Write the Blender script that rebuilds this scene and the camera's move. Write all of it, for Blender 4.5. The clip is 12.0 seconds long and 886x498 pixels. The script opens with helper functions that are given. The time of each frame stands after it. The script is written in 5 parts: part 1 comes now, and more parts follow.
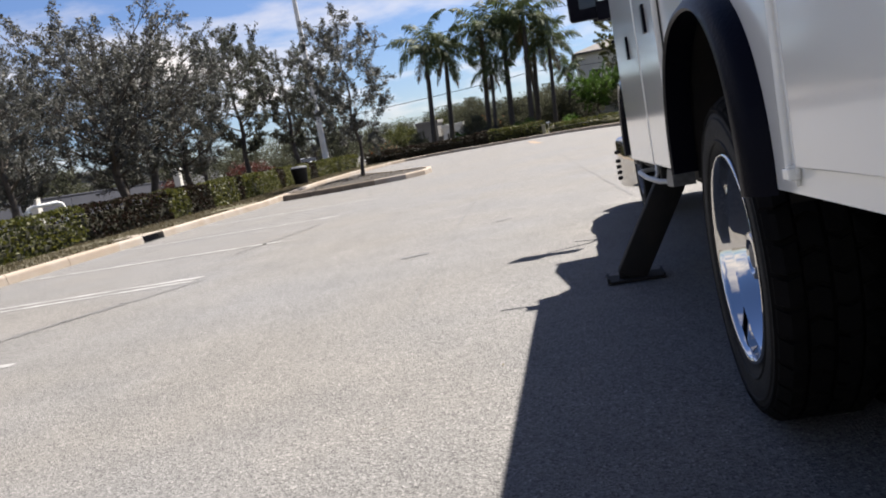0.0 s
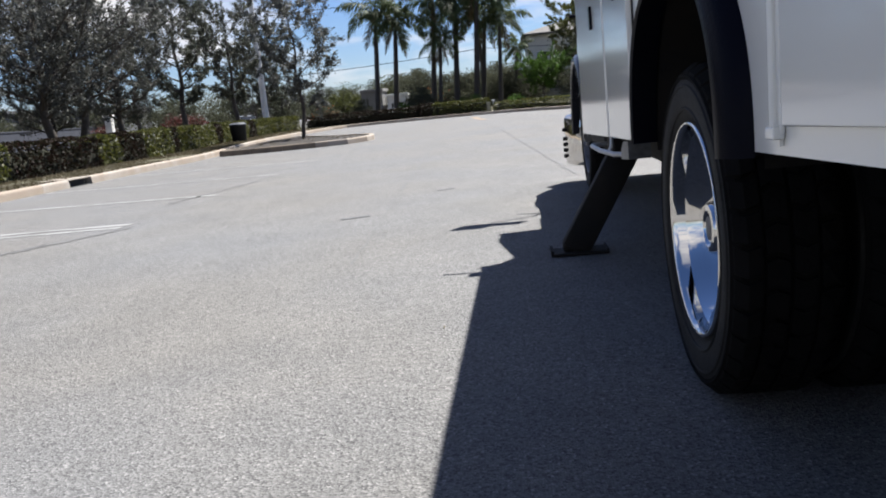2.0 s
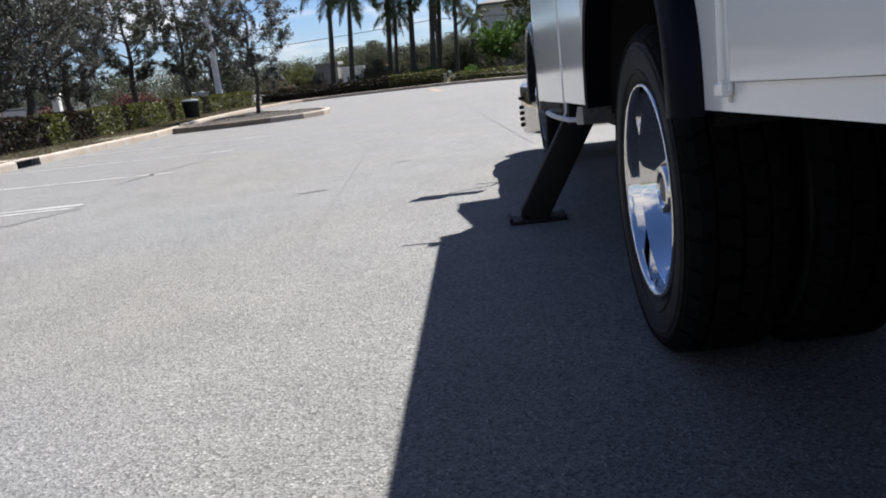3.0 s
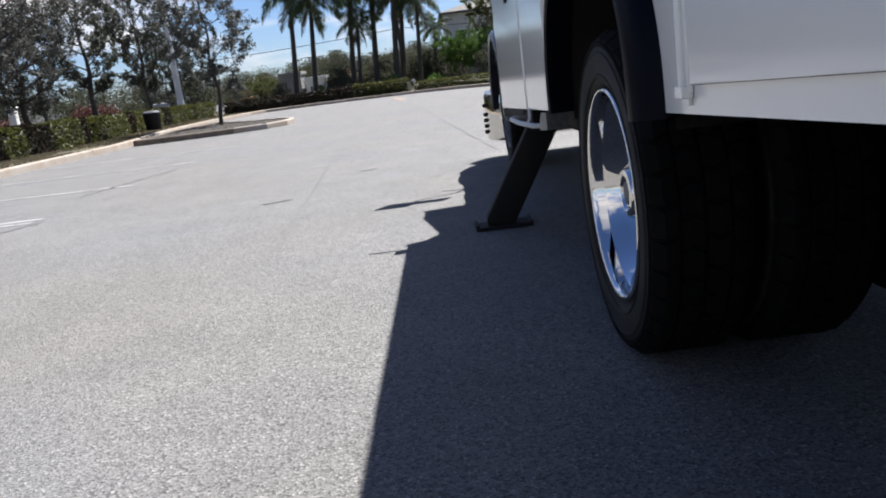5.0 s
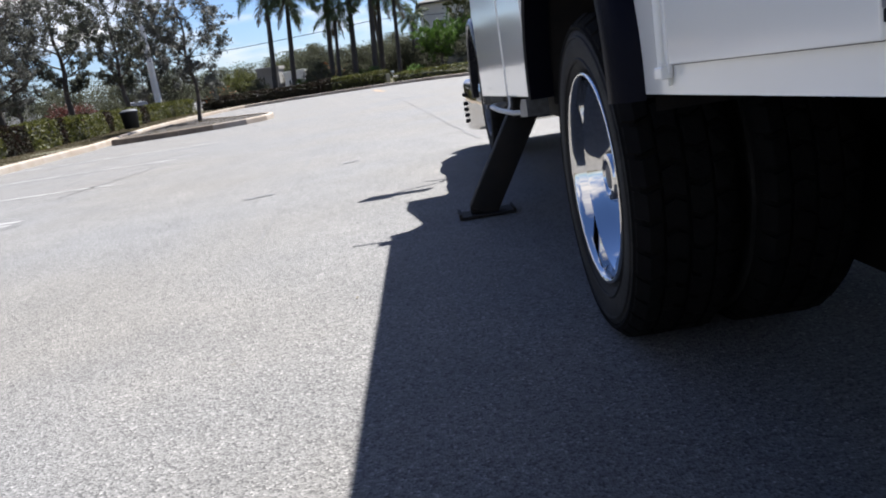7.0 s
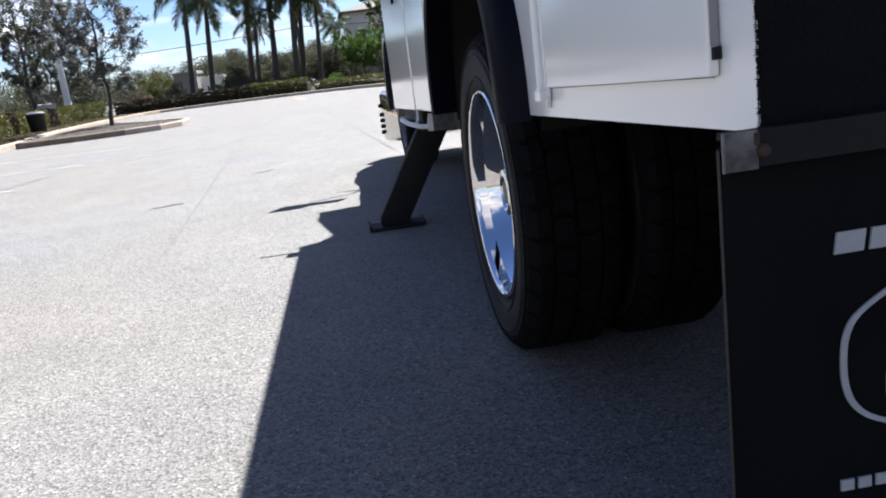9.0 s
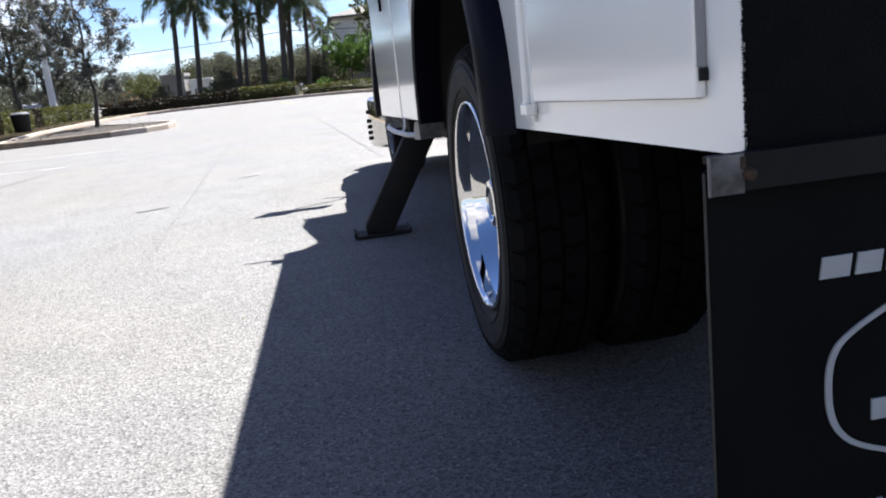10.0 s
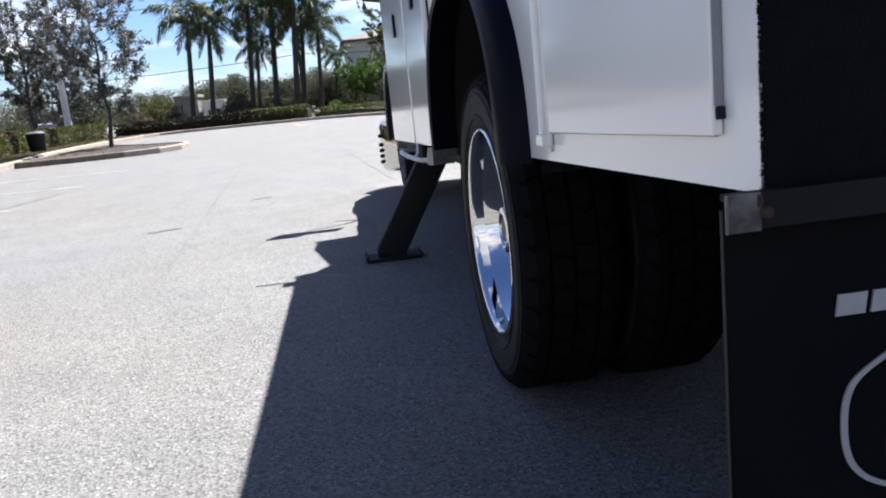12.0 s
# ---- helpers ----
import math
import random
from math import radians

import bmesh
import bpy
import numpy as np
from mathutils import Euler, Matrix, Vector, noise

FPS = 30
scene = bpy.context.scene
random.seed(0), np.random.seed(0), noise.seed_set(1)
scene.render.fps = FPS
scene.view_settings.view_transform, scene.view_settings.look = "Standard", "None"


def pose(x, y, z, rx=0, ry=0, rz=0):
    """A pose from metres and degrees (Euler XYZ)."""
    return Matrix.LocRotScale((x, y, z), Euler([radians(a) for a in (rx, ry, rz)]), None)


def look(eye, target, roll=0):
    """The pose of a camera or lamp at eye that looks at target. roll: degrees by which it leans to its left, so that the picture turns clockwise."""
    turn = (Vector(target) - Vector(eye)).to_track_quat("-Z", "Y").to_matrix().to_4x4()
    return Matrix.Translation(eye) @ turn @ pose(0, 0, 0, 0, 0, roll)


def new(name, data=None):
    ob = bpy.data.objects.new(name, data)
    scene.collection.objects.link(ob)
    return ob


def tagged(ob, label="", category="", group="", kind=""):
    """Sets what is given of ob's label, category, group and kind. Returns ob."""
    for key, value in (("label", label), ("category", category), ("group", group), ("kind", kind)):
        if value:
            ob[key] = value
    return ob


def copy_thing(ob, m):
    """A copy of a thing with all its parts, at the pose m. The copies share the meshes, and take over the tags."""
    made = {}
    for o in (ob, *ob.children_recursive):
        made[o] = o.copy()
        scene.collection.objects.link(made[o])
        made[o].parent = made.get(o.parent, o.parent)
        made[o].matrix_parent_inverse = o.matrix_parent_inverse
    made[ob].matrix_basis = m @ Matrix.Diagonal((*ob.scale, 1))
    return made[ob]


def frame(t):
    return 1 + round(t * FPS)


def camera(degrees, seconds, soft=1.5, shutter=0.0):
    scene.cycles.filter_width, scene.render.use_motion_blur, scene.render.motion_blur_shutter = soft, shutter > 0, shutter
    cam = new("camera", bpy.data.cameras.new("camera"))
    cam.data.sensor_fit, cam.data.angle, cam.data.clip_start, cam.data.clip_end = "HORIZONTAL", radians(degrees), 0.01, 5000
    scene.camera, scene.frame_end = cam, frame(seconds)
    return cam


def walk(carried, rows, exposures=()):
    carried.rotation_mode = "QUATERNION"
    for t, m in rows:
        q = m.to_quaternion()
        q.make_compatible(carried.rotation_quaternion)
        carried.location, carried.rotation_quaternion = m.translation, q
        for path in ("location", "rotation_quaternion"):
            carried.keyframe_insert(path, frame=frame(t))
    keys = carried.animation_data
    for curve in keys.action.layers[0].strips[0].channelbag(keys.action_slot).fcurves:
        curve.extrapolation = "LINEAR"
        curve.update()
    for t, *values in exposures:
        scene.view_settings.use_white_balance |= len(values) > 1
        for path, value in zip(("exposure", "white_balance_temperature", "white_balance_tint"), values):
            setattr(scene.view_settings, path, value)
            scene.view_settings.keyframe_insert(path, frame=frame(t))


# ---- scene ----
cam = camera(57.3, 12.0, soft=1.95)
PATH = [
    (0, (-0.379, -2.365, 0.94), (-0.726, -0.414, 0.672), -10.5),
    (0.2, (-0.421, -2.341, 0.914), (-0.743, -0.393, 0.595), -10.6),
    (0.5, (-0.468, -2.333, 0.911), (-0.767, -0.372, 0.658), -6.5),
    (0.7, (-0.472, -2.323, 0.887), (-0.829, -0.374, 0.615), -9.8),
    (0.8, (-0.467, -2.301, 0.881), (-0.782, -0.35, 0.572), -9.7),
    (1, (-0.472, -2.318, 0.873), (-0.751, -0.374, 0.495), -9.3),
    (1.2, (-0.475, -2.333, 0.874), (-0.712, -0.379, 0.522), -7.7),
    (1.5, (-0.456, -2.299, 0.873), (-0.681, -0.345, 0.511), -7.7),
    (1.8, (-0.455, -2.304, 0.87), (-0.649, -0.346, 0.509), -6.0),
    (2, (-0.45, -2.294, 0.874), (-0.646, -0.336, 0.519), -5.7),
    (2.2, (-0.462, -2.322, 0.863), (-0.632, -0.365, 0.485), -5.9),
    (2.5, (-0.447, -2.284, 0.863), (-0.594, -0.328, 0.469), -6.1),
    (3, (-0.441, -2.288, 0.857), (-0.548, -0.338, 0.427), -6.8),
    (5, (-0.441, -2.287, 0.852), (-0.465, -0.332, 0.432), -7.4),
    (5.5, (-0.443, -2.313, 0.851), (-0.441, -0.36, 0.419), -7.9),
    (6, (-0.445, -2.302, 0.848), (-0.412, -0.353, 0.401), -7.6),
    (6.5, (-0.442, -2.312, 0.854), (-0.433, -0.362, 0.41), -8.0),
    (7, (-0.441, -2.28, 0.845), (-0.43, -0.331, 0.398), -8.9),
    (7.5, (-0.427, -2.279, 0.847), (-0.345, -0.33, 0.405), -8.3),
    (7.7, (-0.42, -2.302, 0.823), (-0.279, -0.353, 0.394), -7.2),
    (9.3, (-0.365, -2.3, 0.863), (-0.143, -0.365, 0.411), -6.8),
    (9.5, (-0.361, -2.294, 0.869), (-0.129, -0.358, 0.424), -6.3),
    (10, (-0.366, -2.284, 0.86), (-0.127, -0.347, 0.42), -6.4),
    (10.5, (-0.37, -2.287, 0.868), (-0.168, -0.342, 0.448), -6.3),
    (11, (-0.377, -2.294, 0.872), (-0.184, -0.343, 0.478), -6.1),
    (11.5, (-0.375, -2.294, 0.869), (-0.154, -0.344, 0.484), -6.0),
    (12, (-0.377, -2.294, 0.873), (-0.153, -0.344, 0.49), -5.8),
]
walk(cam, [(t, look(eye, target, roll)) for t, eye, target, roll in PATH],
     exposures=[(0.0, 1.49, 6850, 11), (0.25, 1.47, 6720, 11), (0.5, 1.44, 6570, 9), (1.0, 1.37, 6400, 9), (2.5, 1.39, 6350, 9), (5.0, 1.43, 6300, 10), (6.5, 1.64, 6300, 10), (7.5, 1.66, 6300, 10), (9.5, 2.01, 6330, 10), (10.0, 2.04, 6330, 10), (12.0, 1.86, 6280, 10)])

# ---- light ----
SUN = Vector((0.377, 0.59, 1.0)).normalized()
sun_data = bpy.data.lights.new("sun", "SUN")
sun_data.energy, sun_data.angle, sun_data.color = 5.0, radians(0.53), (1.0, 0.965, 0.92)
sun = new("sun", sun_data)
sun.rotation_euler = SUN.to_track_quat("Z", "Y").to_euler()


def make_world():
    world = bpy.data.worlds.new("sky")
    world.use_nodes = True
    nt = world.node_tree
    nt.nodes.clear()
    sky = nt.nodes.new("ShaderNodeTexSky")
    sky.sky_type, sky.sun_disc = "NISHITA", False
    sky.sun_elevation, sky.sun_rotation = math.asin(SUN.z), math.atan2(SUN.x, SUN.y)
    sky.air_density, sky.dust_density, sky.ozone_density = 1.0, 0.15, 2.5
    co = nt.nodes.new("ShaderNodeTexCoord")
    split = nt.nodes.new("ShaderNodeSeparateXYZ")
    lift = nt.nodes.new("ShaderNodeMath")
    lift.operation, lift.inputs[1].default_value = "ADD", 0.16
    flat = nt.nodes.new("ShaderNodeVectorMath")
    flat.operation = "DIVIDE"
    tone = nt.nodes.new("ShaderNodeVectorMath")
    tone.operation, tone.inputs[1].default_value = "MULTIPLY", (0.56, 0.645, 0.87)
    clouds = nt.nodes.new("ShaderNodeTexNoise")
    clouds.inputs["Scale"].default_value, clouds.inputs["Detail"].default_value = 0.95, 8.0
    clouds.inputs["Roughness"].default_value = 0.56
    ramp = nt.nodes.new("ShaderNodeValToRGB")
    ramp.color_ramp.elements[0].position, ramp.color_ramp.elements[1].position = 0.44, 0.64
    mix = nt.nodes.new("ShaderNodeMix")
    mix.data_type = "RGBA"
    mix.inputs[7].default_value = (7.7, 7.4, 7.4, 1)
    back = nt.nodes.new("ShaderNodeBackground")
    back.inputs["Strength"].default_value = 0.05
    out = nt.nodes.new("ShaderNodeOutputWorld")
    nt.links.new(co.outputs["Generated"], split.inputs[0])
    nt.links.new(split.outputs[2], lift.inputs[0])
    nt.links.new(co.outputs["Generated"], flat.inputs[0])
    nt.links.new(lift.outputs[0], flat.inputs[1])
    drift = nt.nodes.new("ShaderNodeVectorMath")
    drift.operation, drift.inputs[1].default_value = "ADD", (3.7, 1.9, 0.0)
    nt.links.new(flat.outputs[0], drift.inputs[0])
    nt.links.new(drift.outputs[0], clouds.inputs["Vector"])
    # the clouds thin out towards the zenith and towards the horizon
    high = nt.nodes.new("ShaderNodeMath")
    high.operation, high.inputs[1].default_value = "MULTIPLY_ADD", -0.16
    nt.links.new(split.outputs[2], high.inputs[0])
    nt.links.new(clouds.outputs["Fac"], high.inputs[2])
    low = nt.nodes.new("ShaderNodeMapRange")
    low.inputs[1].default_value, low.inputs[2].default_value, low.inputs[3].default_value, low.inputs[4].default_value = 0.03, 0.16, -0.09, 0.02
    nt.links.new(split.outputs[2], low.inputs[0])
    thin = nt.nodes.new("ShaderNodeMath")
    thin.operation = "ADD"
    nt.links.new(high.outputs[0], thin.inputs[0])
    nt.links.new(low.outputs[0], thin.inputs[1])
    nt.links.new(thin.outputs[0], ramp.inputs["Fac"])
    nt.links.new(ramp.outputs["Color"], mix.inputs[0])
    nt.links.new(sky.outputs["Color"], tone.inputs[0])
    nt.links.new(tone.outputs[0], mix.inputs[6])
    nt.links.new(mix.outputs[2], back.inputs["Color"])
    nt.links.new(back.outputs["Background"], out.inputs["Surface"])
    scene.world = world


make_world()


# ---- materials ----
def material(name, base, rough=0.6, metal=0.0, vary=0.0, scale=6.0, fine=0.0, fine_scale=80.0, bump=0.0, bump_scale=60.0,
             coat=0.0, island=0.0, tint=None, thin=0.0, piece=0.0, spec=0.5):
    """A Principled material: base colour, two scales of variation, relief, and a shift per island or per object."""
    m = bpy.data.materials.new(name)
    m.use_nodes = True
    nt = m.node_tree
    b = nt.nodes["Principled BSDF"]
    b.inputs["Roughness"].default_value, b.inputs["Metallic"].default_value = rough, metal
    b.inputs["Specular IOR Level"].default_value = spec
    b.inputs["Coat Weight"].default_value, b.inputs["Coat Roughness"].default_value = coat, 0.12
    co = nt.nodes.new("ShaderNodeTexCoord").outputs["Object"]
    colour = nt.nodes.new("ShaderNodeRGB").outputs[0]
    colour.default_value = (*base, 1)

    def mixed(a, b_colour, fac):
        mix = nt.nodes.new("ShaderNodeMix")
        mix.data_type = "RGBA"
        nt.links.new(a, mix.inputs[6])
        mix.inputs[7].default_value = (*b_colour, 1)
        nt.links.new(fac, mix.inputs[0])
        return mix.outputs[2]

    def noise_fac(sc, lo, hi, detail=4.0):
        n = nt.nodes.new("ShaderNodeTexNoise")
        n.inputs["Scale"].default_value, n.inputs["Detail"].default_value = sc, detail
        nt.links.new(co, n.inputs["Vector"])
        r = nt.nodes.new("ShaderNodeMapRange")
        r.inputs[1].default_value, r.inputs[2].default_value, r.inputs[3].default_value, r.inputs[4].default_value = 0.3, 0.7, lo, hi
        nt.links.new(n.outputs["Fac"], r.inputs[0])
        return r.outputs[0]

    other = tint or tuple(c * 0.45 for c in base)
    if vary:
        colour = mixed(colour, other, noise_fac(scale, 0.0, vary))
    if fine:
        colour = mixed(colour, tuple(c * 0.3 for c in base), noise_fac(fine_scale, 0.0, fine, 2.0))
    if island or piece:
        source = nt.nodes.new("ShaderNodeNewGeometry").outputs["Random Per Island"] if island else nt.nodes.new("ShaderNodeObjectInfo").outputs["Random"]
        r = nt.nodes.new("ShaderNodeMath")
        r.operation = "MULTIPLY"
        nt.links.new(source, r.inputs[0])
        r.inputs[1].default_value = island or piece
        colour = mixed(colour, other, r.outputs[0])
    nt.links.new(colour, b.inputs["Base Color"])
    if bump:
        n = nt.nodes.new("ShaderNodeTexNoise")
        n.inputs["Scale"].default_value, n.inputs["Detail"].default_value = bump_scale, 5.0
        nt.links.new(co, n.inputs["Vector"])
        bp = nt.nodes.new("ShaderNodeBump")
        bp.inputs["Strength"].default_value, bp.inputs["Distance"].default_value = bump, 0.01
        nt.links.new(n.outputs["Fac"], bp.inputs["Height"])
        nt.links.new(bp.outputs["Normal"], b.inputs["Normal"])
    if thin:
        tr = nt.nodes.new("ShaderNodeBsdfTranslucent")
        nt.links.new(colour, tr.inputs["Color"])
        sh = nt.nodes.new("ShaderNodeMixShader")
        sh.inputs[0].default_value = thin
        nt.links.new(b.outputs[0], sh.inputs[1])
        nt.links.new(tr.outputs[0], sh.inputs[2])
        nt.links.new(sh.outputs[0], nt.nodes["Material Output"].inputs["Surface"])
    return m


def asphalt_material():
    """Sun-bleached asphalt: pale stones in a grey binder, patches and faint wheel tracks."""
    m = material("asphalt", (0.149, 0.146, 0.141), rough=0.88, vary=0.35, scale=0.35, tint=(0.12, 0.118, 0.116), spec=0.3)
    nt = m.node_tree
    b = nt.nodes["Principled BSDF"]
    co = nt.nodes.new("ShaderNodeTexCoord").outputs["Object"]
    before = b.inputs["Base Color"].links[0].from_socket
    cells = nt.nodes.new("ShaderNodeTexVoronoi")
    cells.inputs["Scale"].default_value = 150.0
    nt.links.new(co, cells.inputs["Vector"])
    ramp = nt.nodes.new("ShaderNodeValToRGB")
    e = ramp.color_ramp.elements
    e[0].position, e[0].color = 0.0, (0.5, 0.5, 0.51, 1)
    e[1].position, e[1].color = 1.0, (1.9, 1.88, 1.85, 1)
    for at, v in ((0.09, 0.45), (0.18, 0.70), (0.5, 0.93), (0.8, 1.1), (0.93, 1.26), (0.972, 1.48)):
        e.new(at).color = (v, v, v * 0.995, 1)
    grey = nt.nodes.new("ShaderNodeSeparateColor")
    nt.links.new(cells.outputs["Color"], grey.inputs[0])
    nt.links.new(grey.outputs[0], ramp.inputs["Fac"])
    patch = nt.nodes.new("ShaderNodeTexNoise")
    patch.inputs["Scale"].default_value, patch.inputs["Detail"].default_value = 1.6, 9.0
    patch.inputs["Roughness"].default_value = 0.66
    nt.links.new(co, patch.inputs["Vector"])
    pr = nt.nodes.new("ShaderNodeMapRange")
    pr.inputs[1].default_value, pr.inputs[2].default_value, pr.inputs[3].default_value, pr.inputs[4].default_value = 0.3, 0.7, 0.88, 1.1
    nt.links.new(patch.outputs["Fac"], pr.inputs[0])
    mul = nt.nodes.new("ShaderNodeVectorMath")
    mul.operation = "MULTIPLY"
    nt.links.new(before, mul.inputs[0])
    nt.links.new(ramp.outputs["Color"], mul.inputs[1])
    mul2 = nt.nodes.new("ShaderNodeVectorMath")
    mul2.operation = "SCALE"
    nt.links.new(mul.outputs[0], mul2.inputs[0])
    nt.links.new(pr.outputs[0], mul2.inputs["Scale"])
    drift = nt.nodes.new("ShaderNodeTexNoise")
    drift.inputs["Scale"].default_value, drift.inputs["Detail"].default_value = 0.42, 4.0
    nt.links.new(co, drift.inputs["Vector"])
    hue = nt.nodes.new("ShaderNodeValToRGB")
    h = hue.color_ramp.elements
    h[0].position, h[0].color = 0.36, (0.985, 0.995, 1.03, 1)
    h[1].position, h[1].color = 0.64, (1.03, 1.0, 0.965, 1)
    nt.links.new(drift.outputs["Fac"], hue.inputs["Fac"])
    warm = nt.nodes.new("ShaderNodeVectorMath")
    warm.operation = "MULTIPLY"
    nt.links.new(mul2.outputs[0], warm.inputs[0])
    nt.links.new(hue.outputs["Color"], warm.inputs[1])
    nt.links.new(warm.outputs[0], b.inputs["Base Color"])
    bp = nt.nodes.new("ShaderNodeBump")
    bp.inputs["Strength"].default_value, bp.inputs["Distance"].default_value = 0.7, 0.004
    nt.links.new(cells.outputs["Distance"], bp.inputs["Height"])
    nt.links.new(bp.outputs["Normal"], b.inputs["Normal"])
    return m


M_ASPHALT = asphalt_material()
M_LINE = material("worn_white_line", (0.37, 0.37, 0.36), 0.8, vary=1.0, scale=2.6, fine=0.4, fine_scale=45.0, tint=(0.165, 0.163, 0.158))
M_ARROW = material("faded_yellow_paint", (0.29, 0.165, 0.065), 0.8, vary=1.0, scale=3.0, tint=(0.15, 0.135, 0.115))
M_SEAM = material("asphalt_seam", (0.098, 0.097, 0.096), 0.9, vary=1.0, scale=5.0, tint=(0.118, 0.117, 0.115))
M_CRACK = material("rough_crack", (0.094, 0.092, 0.09), 0.95, vary=1.0, scale=9.0, tint=(0.122, 0.12, 0.118))
M_STAIN = material("oil_stain", (0.054, 0.054, 0.054), 0.6, vary=0.8, scale=12.0, tint=(0.117, 0.117, 0.115))
M_KERB = material("kerb_concrete", (0.37, 0.335, 0.29), 0.85, vary=0.9, scale=2.2, fine=0.3, fine_scale=40, bump=0.3, tint=(0.26, 0.2, 0.145), piece=0.7)
# Tree shade on the island's front kerb is put into this dark concrete.
M_KERB_SHADE = material("shade_toned_kerb_concrete", (0.06, 0.05, 0.045), 0.9, vary=1.0, scale=3.0, fine=0.3, fine_scale=30, bump=0.4, tint=(0.22, 0.17, 0.12), piece=0.3)
M_OPENING_SHADE = material("opening_shade", (0.02, 0.018, 0.02), 0.9, vary=0.3)
M_GRASS_SOIL = material("dry_verge", (0.105, 0.083, 0.052), 0.95, vary=0.8, scale=1.5, fine=0.5, fine_scale=30, bump=0.8, bump_scale=30, tint=(0.067, 0.0725, 0.0279))
M_MULCH = material("mulch", (0.0195, 0.014, 0.0112), 0.95, vary=0.7, scale=3, fine=0.6, fine_scale=25, bump=1.0, bump_scale=30, tint=(0.0502, 0.0363, 0.0251))
M_BLADE = material("grass_blade", (0.08, 0.07, 0.036), 0.7, island=0.9, tint=(0.125, 0.098, 0.056), thin=0.25)
M_WHITE = material("white_truck_paint", (0.79, 0.785, 0.75), 0.3, vary=0.22, scale=2.2, coat=1.0, tint=(0.70, 0.70, 0.62))
M_WHITE.node_tree.nodes["Principled BSDF"].inputs["Coat Roughness"].default_value = 0.10
M_BLACK_PLASTIC = material("black_flare_plastic", (0.0045, 0.0048, 0.009), 0.34, vary=0.5, scale=7, bump=0.12, bump_scale=120, tint=(0.0065, 0.0068, 0.0105), spec=0.16)
M_BLACK_PLASTIC.node_tree.nodes["Principled BSDF"].inputs["IOR"].default_value = 1.22
M_FLARE_GLOSS = material("glossy_dark_flare", (0.012, 0.0125, 0.016), 0.22, vary=0.5, scale=7, tint=(0.02, 0.02, 0.024), spec=0.5)
M_LINER = material("rough_black_liner", (0.006, 0.006, 0.0065), 0.85, vary=0.5, scale=30, bump=0.7, bump_scale=260, spec=0.08)
M_CHASSIS = material("chassis_black", (0.007, 0.007, 0.0075), 0.7, vary=0.6, scale=9, bump=0.2, tint=(0.018, 0.014, 0.011), spec=0.2)
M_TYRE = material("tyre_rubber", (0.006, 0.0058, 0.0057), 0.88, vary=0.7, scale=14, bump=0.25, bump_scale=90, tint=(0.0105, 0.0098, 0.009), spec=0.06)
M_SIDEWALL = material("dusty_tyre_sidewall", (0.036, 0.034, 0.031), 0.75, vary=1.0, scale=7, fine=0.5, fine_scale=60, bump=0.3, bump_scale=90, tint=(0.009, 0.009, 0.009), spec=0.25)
M_CHROME = material("polished_chrome", (0.72, 0.70, 0.67), 0.03, metal=1.0, vary=0.2, scale=5, tint=(0.74, 0.73, 0.71))
M_BLOTCHED = material("blotched_grey_metal", (0.12, 0.12, 0.13), 0.36, metal=0.45, vary=1.0, scale=34, tint=(0.008, 0.008, 0.009))
M_BRIGHT = material("bright_zinc_steel", (0.5, 0.5, 0.5), 0.4, metal=0.3, vary=0.5, scale=20, tint=(0.25, 0.25, 0.25))
M_STEEL = material("galvanised_steel", (0.15, 0.155, 0.17), 0.45, metal=0.4, vary=0.8, scale=25, bump=0.1, tint=(0.05, 0.048, 0.045))
M_ANGLE = material("dull_grey_steel", (0.0055, 0.0055, 0.006), 0.65, metal=0.2, vary=0.7, scale=20, bump=0.2, tint=(0.011, 0.0095, 0.008), spec=0.2)
M_RUST = material("rust", (0.055, 0.028, 0.012), 0.9, vary=0.9, scale=140, bump=0.6, tint=(0.018, 0.012, 0.008))
M_FLAP = material("rubber_mud_flap", (0.004, 0.004, 0.0042), 0.85, vary=0.7, scale=5, bump=0.1, bump_scale=70, tint=(0.007, 0.0066, 0.0062), spec=0.06)
M_FLAP_PRINT = material("grey_flap_print", (0.30, 0.31, 0.31), 0.75, vary=0.4, scale=60, tint=(0.2, 0.2, 0.2))
M_FLAP_EDGE = material("worn_flap_edge", (0.022, 0.02, 0.015), 0.8, vary=0.6, scale=30)
M_DOOR_SIDE = material("shaded_door_side", (0.26, 0.26, 0.275), 0.5, vary=0.4, scale=15)
M_GLASS = material("tinted_glass", (0.02, 0.022, 0.024), 0.05, vary=0.2)


def clear_glass():
    """Thin tinted window glass: a gloss over a tinted see-through sheet."""
    m = bpy.data.materials.new("cab_window_glass")
    m.use_nodes = True
    nt = m.node_tree
    nt.nodes.remove(nt.nodes["Principled BSDF"])
    sheet = nt.nodes.new("ShaderNodeBsdfTransparent")
    sheet.inputs["Color"].default_value = (0.52, 0.56, 0.54, 1)
    gloss = nt.nodes.new("ShaderNodeBsdfGlossy")
    gloss.inputs["Roughness"].default_value = 0.02
    edge = nt.nodes.new("ShaderNodeFresnel")
    edge.inputs["IOR"].default_value = 1.5
    both = nt.nodes.new("ShaderNodeMixShader")
    nt.links.new(edge.outputs[0], both.inputs[0])
    nt.links.new(sheet.outputs[0], both.inputs[1])
    nt.links.new(gloss.outputs[0], both.inputs[2])
    nt.links.new(both.outputs[0], nt.nodes["Material Output"].inputs["Surface"])
    return m


